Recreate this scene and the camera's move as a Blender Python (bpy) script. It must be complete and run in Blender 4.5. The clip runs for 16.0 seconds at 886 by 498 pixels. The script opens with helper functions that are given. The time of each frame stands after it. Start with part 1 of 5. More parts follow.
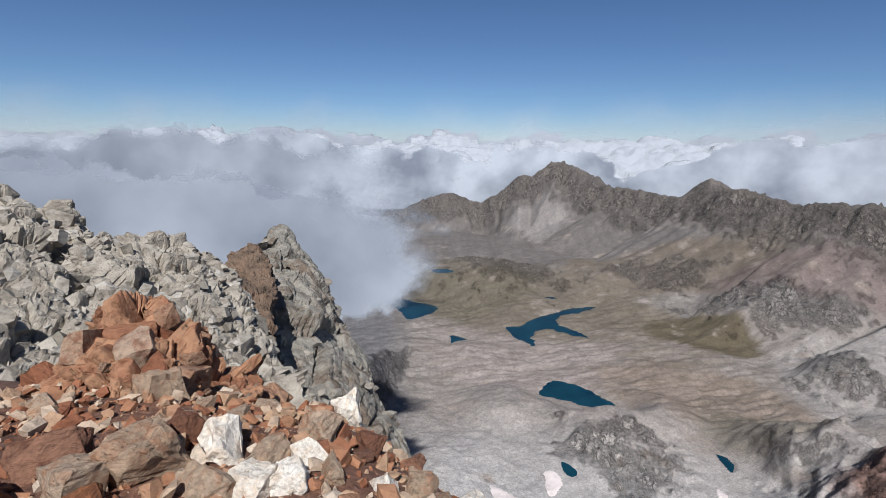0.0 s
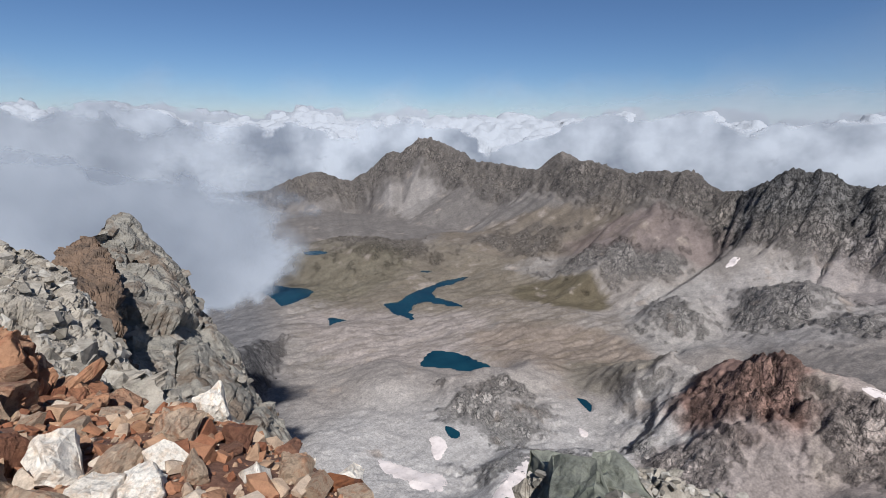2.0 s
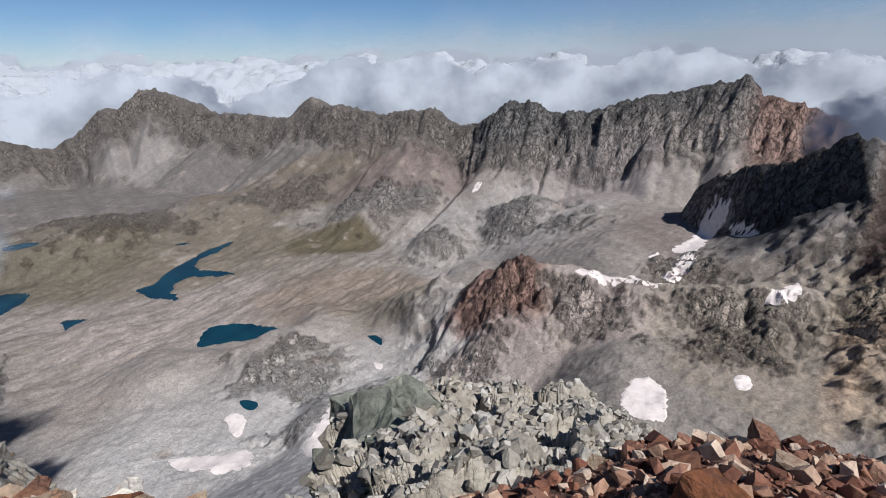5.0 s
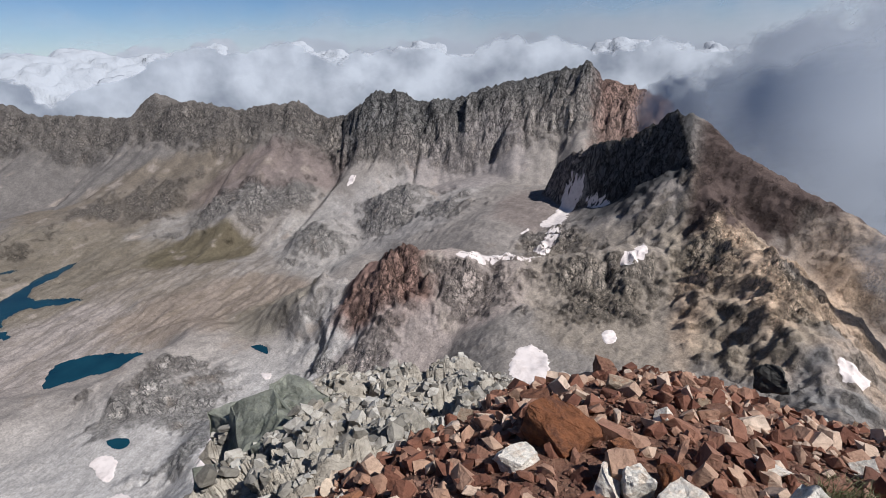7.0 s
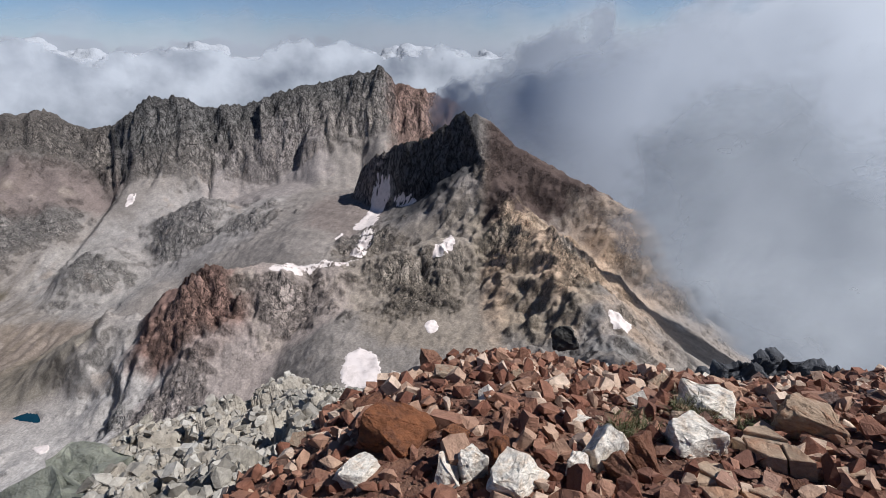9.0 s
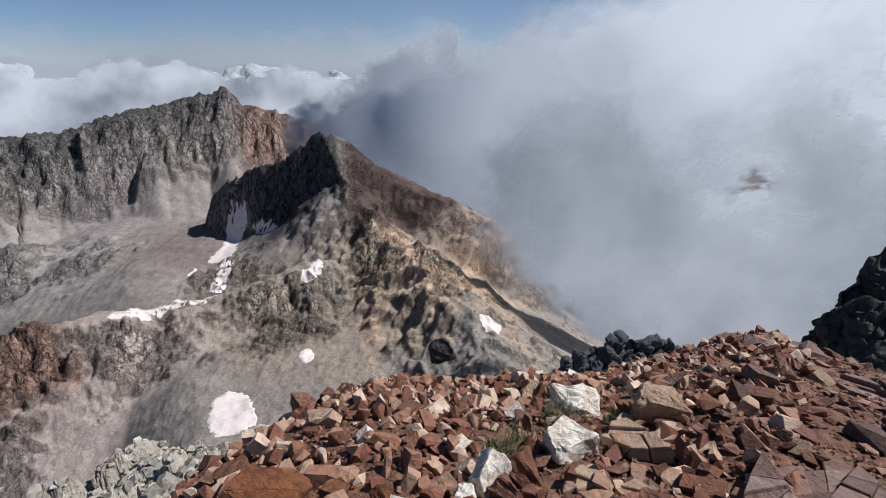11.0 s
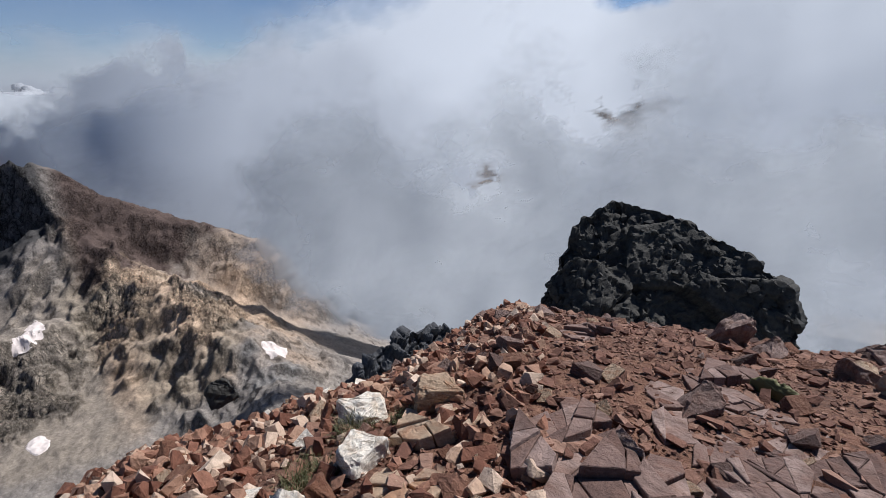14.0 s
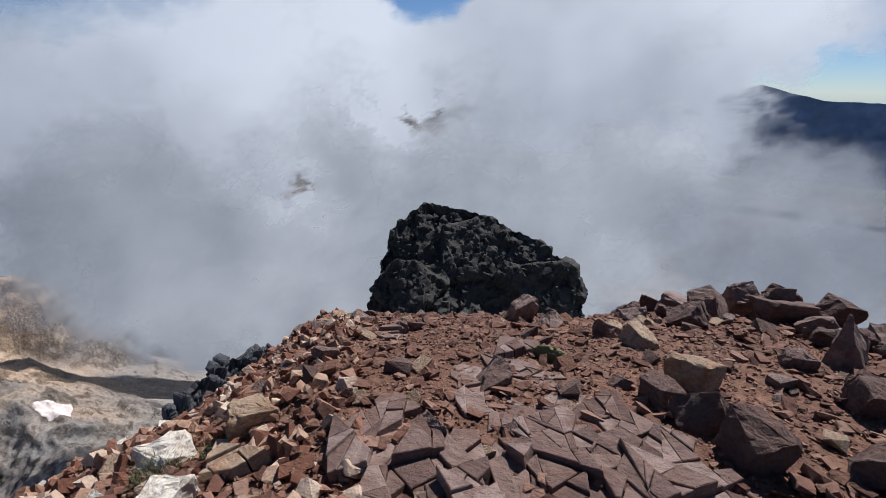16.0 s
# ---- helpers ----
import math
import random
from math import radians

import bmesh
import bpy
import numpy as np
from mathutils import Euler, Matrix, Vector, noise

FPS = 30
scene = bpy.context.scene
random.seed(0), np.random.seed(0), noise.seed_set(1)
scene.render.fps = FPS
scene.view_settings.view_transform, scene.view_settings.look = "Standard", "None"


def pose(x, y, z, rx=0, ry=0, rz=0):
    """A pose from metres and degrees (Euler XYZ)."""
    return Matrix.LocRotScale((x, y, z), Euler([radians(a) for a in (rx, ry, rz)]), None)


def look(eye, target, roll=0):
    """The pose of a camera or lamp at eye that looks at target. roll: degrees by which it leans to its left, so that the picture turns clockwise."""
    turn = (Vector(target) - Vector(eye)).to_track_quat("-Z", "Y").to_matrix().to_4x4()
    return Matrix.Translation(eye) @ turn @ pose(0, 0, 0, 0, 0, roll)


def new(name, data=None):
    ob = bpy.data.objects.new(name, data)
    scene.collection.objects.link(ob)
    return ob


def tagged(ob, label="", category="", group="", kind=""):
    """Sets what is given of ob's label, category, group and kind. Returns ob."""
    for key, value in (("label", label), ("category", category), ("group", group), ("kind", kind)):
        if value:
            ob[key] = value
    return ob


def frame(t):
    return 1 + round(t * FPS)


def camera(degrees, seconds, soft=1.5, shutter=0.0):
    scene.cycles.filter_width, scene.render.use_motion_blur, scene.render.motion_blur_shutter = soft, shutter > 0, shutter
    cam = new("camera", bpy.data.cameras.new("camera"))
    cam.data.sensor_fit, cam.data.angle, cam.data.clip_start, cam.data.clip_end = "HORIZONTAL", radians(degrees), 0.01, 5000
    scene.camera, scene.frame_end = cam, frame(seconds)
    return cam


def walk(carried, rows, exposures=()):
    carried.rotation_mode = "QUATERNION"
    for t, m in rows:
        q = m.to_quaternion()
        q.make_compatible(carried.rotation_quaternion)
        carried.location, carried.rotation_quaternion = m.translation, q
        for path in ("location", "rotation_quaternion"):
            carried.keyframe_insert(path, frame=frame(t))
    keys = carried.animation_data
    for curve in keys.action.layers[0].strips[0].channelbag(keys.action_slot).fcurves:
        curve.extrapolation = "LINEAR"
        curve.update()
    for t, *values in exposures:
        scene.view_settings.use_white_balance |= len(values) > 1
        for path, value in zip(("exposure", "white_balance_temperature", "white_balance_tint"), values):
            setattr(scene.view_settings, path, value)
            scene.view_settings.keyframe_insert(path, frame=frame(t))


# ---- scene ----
cam = camera(83.87, 16.0, soft=0.6)
PATH = [
    (0.0, pose(0.018, 0.278, 1.611, 77.86, -0.75, 0.16)),
    (0.5, pose(0.033, 0.276, 1.601, 77.29, -0.77, -3.88)),
    (1.0, pose(0.048, 0.273, 1.593, 76.43, -0.87, -7.43)),
    (1.5, pose(0.070, 0.267, 1.586, 76.02, -0.86, -11.41)),
    (2.0, pose(0.095, 0.261, 1.583, 75.43, -0.58, -14.81)),
    (2.5, pose(0.111, 0.260, 1.584, 74.46, -0.83, -17.37)),
    (3.0, pose(0.114, 0.265, 1.593, 73.71, -0.78, -21.77)),
    (3.5, pose(0.115, 0.268, 1.602, 72.85, -0.26, -26.38)),
    (4.0, pose(0.130, 0.264, 1.609, 71.62, 0.08, -30.78)),
    (4.5, pose(0.140, 0.251, 1.617, 70.25, 0.73, -36.60)),
    (5.0, pose(0.146, 0.215, 1.610, 69.34, 0.95, -42.58)),
    (7.5, pose(0.150, -0.017, 1.556, 67.96, 0.98, -62.00)),
    (8.0, pose(0.163, -0.019, 1.563, 68.00, 0.13, -67.88)),
    (8.5, pose(0.178, -0.004, 1.566, 67.84, 0.20, -74.08)),
    (9.0, pose(0.190, 0.007, 1.560, 68.05, 0.32, -79.72)),
    (11.5, pose(0.344, -0.052, 1.586, 70.25, 0.58, -100.30)),
    (12.0, pose(0.338, -0.093, 1.594, 70.22, 0.90, -105.77)),
    (12.5, pose(0.331, -0.106, 1.601, 70.25, 0.64, -111.99)),
    (13.0, pose(0.334, -0.103, 1.601, 70.43, 0.67, -116.50)),
    (13.5, pose(0.331, -0.099, 1.601, 70.74, 0.89, -119.24)),
    (14.0, pose(0.325, -0.097, 1.607, 71.09, 0.46, -123.31)),
    (14.5, pose(0.316, -0.091, 1.619, 71.13, 0.09, -130.30)),
    (15.0, pose(0.271, -0.109, 1.632, 71.80, -0.02, -134.09)),
    (15.5, pose(0.210, -0.118, 1.642, 71.84, -0.58, -139.09)),
    (16.0, pose(0.153, -0.112, 1.657, 71.87, -0.63, -144.52)),
]
EXPOSURES = [(0.0, 0.2, 5700, 10), (16.0, 0.2, 5750, 11)]
walk(cam, PATH, EXPOSURES)

# ---- light: early autumn noon, sun a little west of south ----
SUN_BEARING, SUN_HEIGHT = 179.0, 49.0
world = bpy.data.worlds.new("world")
scene.world = world
world.use_nodes = True
wn = world.node_tree.nodes
sky = wn.new("ShaderNodeTexSky")
sky.sky_type, sky.sun_disc = "NISHITA", False
sky.sun_elevation, sky.sun_rotation = radians(SUN_HEIGHT), radians(SUN_BEARING)
sky.altitude, sky.air_density, sky.dust_density, sky.ozone_density = 2500, 1.0, 0.0, 4.5
wn["Background"].inputs["Strength"].default_value = 0.057
world.node_tree.links.new(sky.outputs[0], wn["Background"].inputs["Color"])
sun = new("sun", bpy.data.lights.new("sun", "SUN"))
sun.data.energy, sun.data.angle, sun.data.color = 5.0, radians(0.5), (1.0, 0.95, 0.87)
_b, _h = radians(SUN_BEARING), radians(SUN_HEIGHT)
SUN_DIR = Vector((math.sin(_b) * math.cos(_h), math.cos(_b) * math.cos(_h), math.sin(_h)))
sun.matrix_world = look(SUN_DIR * 100, (0, 0, 0))


# ---- numeric noise ----
def _hash(ix, iy, iz, seed):
    h = (ix.astype(np.int64) * 374761393 + iy.astype(np.int64) * 668265263 + iz.astype(np.int64) * 2147483647 + seed * 974634777) & 0xFFFFFFFF
    h = ((h ^ (h >> 13)) * 1274126177) & 0xFFFFFFFF
    h = ((h ^ (h >> 16)) * 2246822519) & 0xFFFFFFFF
    return ((h ^ (h >> 15)) & 0xFFFFFF) / float(0xFFFFFF)


TABLE = np.random.default_rng(77).random(512 * 512)


def vnoise2(x, y, seed=0):
    """Smooth value noise, -1 to 1."""
    x, y = np.broadcast_arrays(np.asarray(x, float), np.asarray(y, float))
    ix, iy = np.floor(x), np.floor(y)
    fx, fy = x - ix, y - iy
    fx, fy = fx * fx * fx * (fx * (fx * 6 - 15) + 10), fy * fy * fy * (fy * (fy * 6 - 15) + 10)
    i, j = (ix.astype(np.int64) + 37 * seed) & 511, ((iy.astype(np.int64) + 151 * seed) & 511) * 512
    i1, j1 = (i + 1) & 511, (j + 512) & 262143
    a, b, c, d = TABLE[i + j], TABLE[i1 + j], TABLE[i + j1], TABLE[i1 + j1]
    a = a + (b - a) * fx
    return 2 * (a + (c + (d - c) * fx - a) * fy) - 1


def vnoise3(p, seed=0):
    i = np.floor(p)
    f = p - i
    f = f * f * f * (f * (f * 6 - 15) + 10)
    out = 0
    for dx in (0, 1):
        for dy in (0, 1):
            for dz in (0, 1):
                w = (f[:, 0] if dx else 1 - f[:, 0]) * (f[:, 1] if dy else 1 - f[:, 1]) * (f[:, 2] if dz else 1 - f[:, 2])
                out = out + w * _hash(i[:, 0] + dx, i[:, 1] + dy, i[:, 2] + dz, seed)
    return 2 * out - 1


def fbm2(x, y, octaves=5, seed=0, gain=0.5, ridged=False):
    """Fractal noise about 0; ridged gives sharp crests."""
    out, amp, total, ca, sa = 0, 1.0, 0, math.cos(0.65), math.sin(0.65)
    for o in range(octaves):
        n = vnoise2(x, y, seed + o)
        out = out + amp * ((1 - 2 * np.abs(n)) if ridged else n)
        total += amp
        amp *= gain
        x, y = (x * ca - y * sa) * 2.03 + 7.7, (x * sa + y * ca) * 2.03 + 3.1
    return out / total


def cell3(p, seed=0, tilted=False):
    """Distance to the nearest and second nearest of scattered points, the nearest point's own number, and how the place lies on that cell's own tilted face."""
    base = np.floor(p)
    f1, f2, ident, face = np.full(len(p), 9.0), np.full(len(p), 9.0), np.zeros(len(p)), np.zeros(len(p))
    for dx in (-1, 0, 1):
        for dy in (-1, 0, 1):
            for dz in (-1, 0, 1):
                c = base + (dx, dy, dz)
                q = np.stack([c[:, k] + _hash(c[:, 0], c[:, 1], c[:, 2], seed + 11 * k) for k in range(3)], 1)
                d = np.linalg.norm(p - q, axis=1)
                near = d < f1
                f2 = np.where(near, f1, np.minimum(f2, d))
                ident = np.where(near, _hash(c[:, 0], c[:, 1], c[:, 2], seed + 77), ident)
                if tilted:
                    tilt = np.stack([_hash(c[:, 0], c[:, 1], c[:, 2], seed + 200 + k) - 0.5 for k in range(3)], 1)
                    face = np.where(near, ((p - q) * tilt).sum(1), face)
                f1 = np.where(near, d, f1)
    return (f1, f2, ident, face) if tilted else (f1, f2, ident)


def sstep(a, b, x):
    t = np.clip((x - a) / (b - a), 0, 1)
    return t * t * (3 - 2 * t)


def smax(a, b, k):
    h = np.clip(0.5 + 0.5 * (a - b) / k, 0, 1)
    return b + (a - b) * h + k * h * (1 - h)


def at(bearing, reach, z):
    """A place by its bearing from the summit (degrees, clockwise from +y), its distance and its height."""
    b = radians(bearing)
    return (reach * math.sin(b), reach * math.cos(b), z)


# ---- the land as a height over the plan ----
# summit: bearing, distance and height of the rim, distance and height of the lower rim
RIM_NORTH = [
    (-70, 9.0, -1.2, 10.0, -2.0), (-45, 7.0, -1.0, 9.0, -1.6), (-30, 6.0, -1.0, 9.0, -2.5), (-20, 5.6, -1.25, 7.5, -2.6), (-13, 5.5, -1.4, 6.5, -2.4),
    (-6, 4.3, -1.2, 5.0, -1.9), (1, 3.4, -0.9, 4.2, -1.7), (7, 3.0, -0.85, 3.8, -1.8), (22, 2.6, -0.95, 3.6, -2.6),
    (35, 2.4, -1.0, 3.4, -2.6), (48, 2.5, -0.85, 3.5, -2.4), (61, 2.9, -0.85, 3.9, -2.2)]
RIM_SOUTH = [
    (69, 3.3, -0.9, 4.4, -2.3), (76, 3.7, -1.0, 4.7, -2.0),
    (84, 4.3, -1.2, 5.2, -2.0), (96, 4.7, -1.5, 5.6, -2.3), (107, 5.0, -1.65, 6.0, -2.6), (115, 5.6, -1.9, 7.0, -3.2),
    (122, 6.9, -2.35, 8.0, -3.6), (130, 8.0, -2.2, 9.0, -3.6), (144, 7.2, -1.8, 8.4, -2.8), (160, 7.0, -1.6, 8.2, -2.6),
    (180, 8.5, -1.6, 9.5, -2.6), (240, 9.0, -1.4, 10.0, -2.4), (290, 9.0, -1.2, 10.0, -2.0)]
RIM = np.array(RIM_NORTH + RIM_SOUTH)
# ridges: crest as bearing, distance, height; cliff slope, cliff width, slope below, gully strength
RIDGES = {}


# how far the ridges' cliffs are bare rock; scree and turf hold on the others
BARENESS = {"north": 0.7, "bench": 0.12, "spur": 0.25, "pyramid": 0.3, "spur_head": 0.7, "saddle": 0.3, "north_spur": 0.6, "hidden_peak": 0.5}


def ridge(name, crest, *shape):
    RIDGES[name] = (crest, *shape)


ridge("north", [(-6, 3500, -480), (0, 3450, -350), (4.4, 3500, -398), (6.6, 3500, -318), (8.7, 3500, -206), (10, 3500, -226), (12.2, 3500, -128),
               (14, 3500, -128), (15.8, 3400, -184), (18.5, 3200, -235), (21.7, 3000, -231), (24.3, 2900, -254), (26.2, 2850, -249),
               (31.2, 2600, -191), (33.7, 2500, -219), (37.6, 2420, -220), (41, 2350, -197), (42.7, 2320, -248), (45.2, 2300, -288)], 0.95, 170, 0.40, 1.1)
ridge("east", [(45.2, 2300, -288), (47.7, 2230, -238), (49.9, 2180, -141), (53.2, 2150, -154), (54.8, 2150, -196), (58.2, 2120, -197), (61.8, 2100, -154),
              (66.2, 2100, -117), (70.6, 2100, -88), (73.2, 2090, -66), (74.5, 2090, -131), (77, 2090, -160), (84, 2150, -260)], 1.25, 190, 0.42, 1.5)
ridge("pyramid", [(83.2, 1243, -150), (85.1, 1230, -168), (87.8, 1200, -224), (91.5, 1160, -248),
                 (95, 1120, -268), (98.5, 1080, -291), (102, 1040, -314), (105, 1000, -376), (112, 960, -520)], 0.75, 80, 0.6, 0.25)
ridge("pyramid_wall", [(70.5, 1470, -325), (72.5, 1380, -277), (74.2, 1350, -250), (76, 1310, -219), (78.5, 1270, -196), (80.5, 1255, -163), (82, 1248, -139)], 2.5, 60, 0.50, 0.9)
ridge("spur_head", [(82, 1247, -140), (83.3, 1185, -195), (84.4, 1130, -245)], 1.7, 90, 0.6, 0.8)
ridge("spur", [(84.4, 1130, -246), (88, 1000, -293), (92.4, 850, -332), (96.1, 730, -348), (100.2, 640, -347)], 0.62, 120, 0.50, 0.7)
ridge("saddle", [(99, 690, -358), (101.5, 580, -362), (104, 400, -306), (106, 120, -130)], 0.5, 50, 0.65, 0.4)
ridge("bench", [(42.5, 960, -448), (44.5, 930, -430), (46.9, 905, -382), (50.9, 880, -356), (57.7, 860, -357), (61.8, 855, -370), (69, 855, -366), (73.9, 865, -358), (79.4, 900, -343), (86, 960, -350)], 0.72, 110, 0.48, 0.7)
ridge("north_spur", [(-36, 250, -150), (-23, 600, -330), (-14, 900, -440), (-7, 1180, -530), (-3, 1330, -610)], 1.0, 60, 0.9, 0.6)
ridge("far_south", [(116, 2500, -420), (126, 2500, -130), (133, 2450, -20), (139, 2450, 20), (144, 2500, -60), (152, 2600, -190), (166, 2700, -330)], 0.9, 150, 0.45, 1.3)
ridge("hidden_peak", [(25.3, 3350, -320), (27, 3350, -235), (28.2, 3350, -182), (29.2, 3350, -205), (31.5, 3350, -290)], 0.8, 120, 0.5, 0.6)
ridge("south", [(130, 100, -100), (150, 600, -420), (185, 1500, -600)], 1.2, 60, 1.0, 0.6)
ridge("west", [(-50, 40, -22), (-70, 500, -120), (-100, 1500, -260), (-130, 3000, -200)], 1.2, 80, 1.0, 0.8)
HILLS = [(41.8, 1560, 100, 62), (51.5, 1650, 115, 70), (45.5, 1330, 60, 22), (4, 2050, 230, 60), (16, 2150, 200, 45), (26, 620, 60, 28), (20, 900, 90, 30), (24, 1050, 110, 28), (9, 1000, 100, 25), (39, 1050, 120, 36), (34, 700, 60, 22)]


# craggy ground that breaks through the scree: bearing, distance, half widths in degrees and metres, height of its ribs
CRAGGY = []


def craggy(*area):
    CRAGGY.append(area)


craggy(41.3, 1560, 3.3, 150, 20)
craggy(51.5, 1640, 4.6, 190, 17)
craggy(34, 1900, 9, 110, 13)
craggy(57, 1500, 4, 150, 10)
craggy(24, 2150, 7, 160, 9)
craggy(50.5, 830, 5.0, 95, 24)
craggy(62, 790, 6, 70, 6)
craggy(76, 800, 9, 110, 10)
craggy(88, 900, 4, 150, 11)
craggy(95, 800, 4, 90, 12)
craggy(70, 1060, 5, 110, 8)
craggy(33, 650, 12, 90, 5)
craggy(22, 830, 9, 110, 3)
craggy(8, 2050, 9, 230, 9)
craggy(43, 700, 6, 80, 5)


def outcrops(x, y):
    """How far bare rock breaks through (0 to 1), and how much its ribs stand out."""
    r, az = np.hypot(x, y), np.degrees(np.arctan2(x, y))
    show, high = np.zeros_like(r), np.zeros_like(r)
    for b, d, wb, wd, h in CRAGGY:
        q = ((az - b) / wb) ** 2 + ((r - d) / wd) ** 2
        on = q < 3
        if on.any():
            w = np.zeros_like(r)
            w[on] = sstep(0.12, 1.0, np.exp(-q[on]) + 0.75 * fbm2(x[on] / 60, y[on] / 60, 5, 210, 0.6))
            show, high = np.maximum(show, w), np.maximum(high, w * h)
    across, along = np.radians(az) * r, r + 30 * fbm2(x / 90, y / 90, 2, 220)
    rib = np.zeros_like(r)
    on = high > 0
    if on.any():
        rib[on] = fbm2(across[on] / 21 + 0.15 * fbm2(x[on] / 30, y[on] / 30, 2, 230), along[on] / 75, 4, 240, 0.6, True)
    return show, high * (rib - 0.25)


def crest_of(name):
    return np.array([at(*p) for p in RIDGES[name][0]])


def ridge_height(x, y, name, under):
    """A ridge's height and the distance from its crest in cliff widths, where it may rise out of what lies under it."""
    pts = crest_of(name)
    _, s1, w1, s2, gully = RIDGES[name]
    best, bz, bu, run = np.full(x.shape, 1e9), np.zeros(x.shape), np.zeros(x.shape), 0.0
    for a, b in zip(pts[:-1], pts[1:]):
        d = b - a
        length = math.hypot(d[0], d[1])
        t = np.clip(((x - a[0]) * d[0] + (y - a[1]) * d[1]) / (length * length), 0, 1)
        dist = np.hypot(x - a[0] - t * d[0], y - a[1] - t * d[1])
        near = dist < best
        best, bz, bu = np.where(near, dist, best), np.where(near, a[2] + t * d[2], bz), np.where(near, run + t * length, bu)
        run += length
    z, far = np.full(x.shape, -1e5), np.full(x.shape, 9.0)
    on = bz - s1 * np.minimum(best, 0.5 * w1) - s2 * np.maximum(best - 0.5 * w1, 0) + 75 > under
    if not on.any():
        return z, far
    x, y, best, bz, bu = x[on], y[on], best[on], bz[on], bu[on]
    scale = w1 / 150
    bend = 45 * scale * fbm2(x / 120, y / 120, 3, 17)
    rib = fbm2((bu + bend) / (78 * scale), best / (300 * scale), 4, 21, 0.5, True)
    split = fbm2((bu + 0.6 * bend) / 19, best / 80 + 0.02 * bu, 4, 41, 0.6, True)
    jag = fbm2(bu / 26, best / 60, 3, 33, 0.55, True)
    width = w1 * (1 + 0.45 * fbm2(bu / 160, 0 * bu, 3, 5))
    drop = s1 * np.minimum(best, width) + s2 * np.maximum(best - width, 0)
    mask = sstep(0, 0.25 * w1, best) * (1 - sstep(0.9 * w1, 1.7 * w1, best))
    top = 1 - sstep(0, 0.3 * w1, best)
    crag = fbm2(x / 62, y / 62, 4, 27, 0.55, True)
    relief = gully * (25 * scale * mask * rib) + (15 + 9 * gully) * min(scale, 1.1) * mask * crag + min(gully, 1.2) * 3.6 * (top + mask) * (jag - 0.1) * min(1, scale + 0.2)
    z[on] = bz - drop + relief + min(gully, 1.3) * 7.5 * min(1, scale + 0.15) * mask * split
    far[on] = best / w1
    return z, far


def summit_top(x, y):
    """The summit's own surface, out to where its sides fall away."""
    r = np.hypot(x, y)
    az = np.degrees(np.arctan2(x, y))
    az = np.where(az < -70, az + 360, az)
    table = np.vstack([RIM, RIM[0] + (360, 0, 0, 0, 0)])
    re, ze, r2, z2 = (np.interp(az, table[:, 0], table[:, k]) for k in (1, 2, 3, 4))
    top = -0.05 + (ze + 0.05) * (r / re) ** 2.4
    mid = ze + (z2 - ze) * (r - re) / (r2 - re)
    low = z2 - 1.35 * (r - r2)
    return np.where(r < re, top, np.where(r < r2, mid, low))


def grit_relief(x, y):
    return sstep(0.4, 2, np.hypot(x, y)) * 0.06 * fbm2(x / 0.6, y / 0.6, 4, 99)


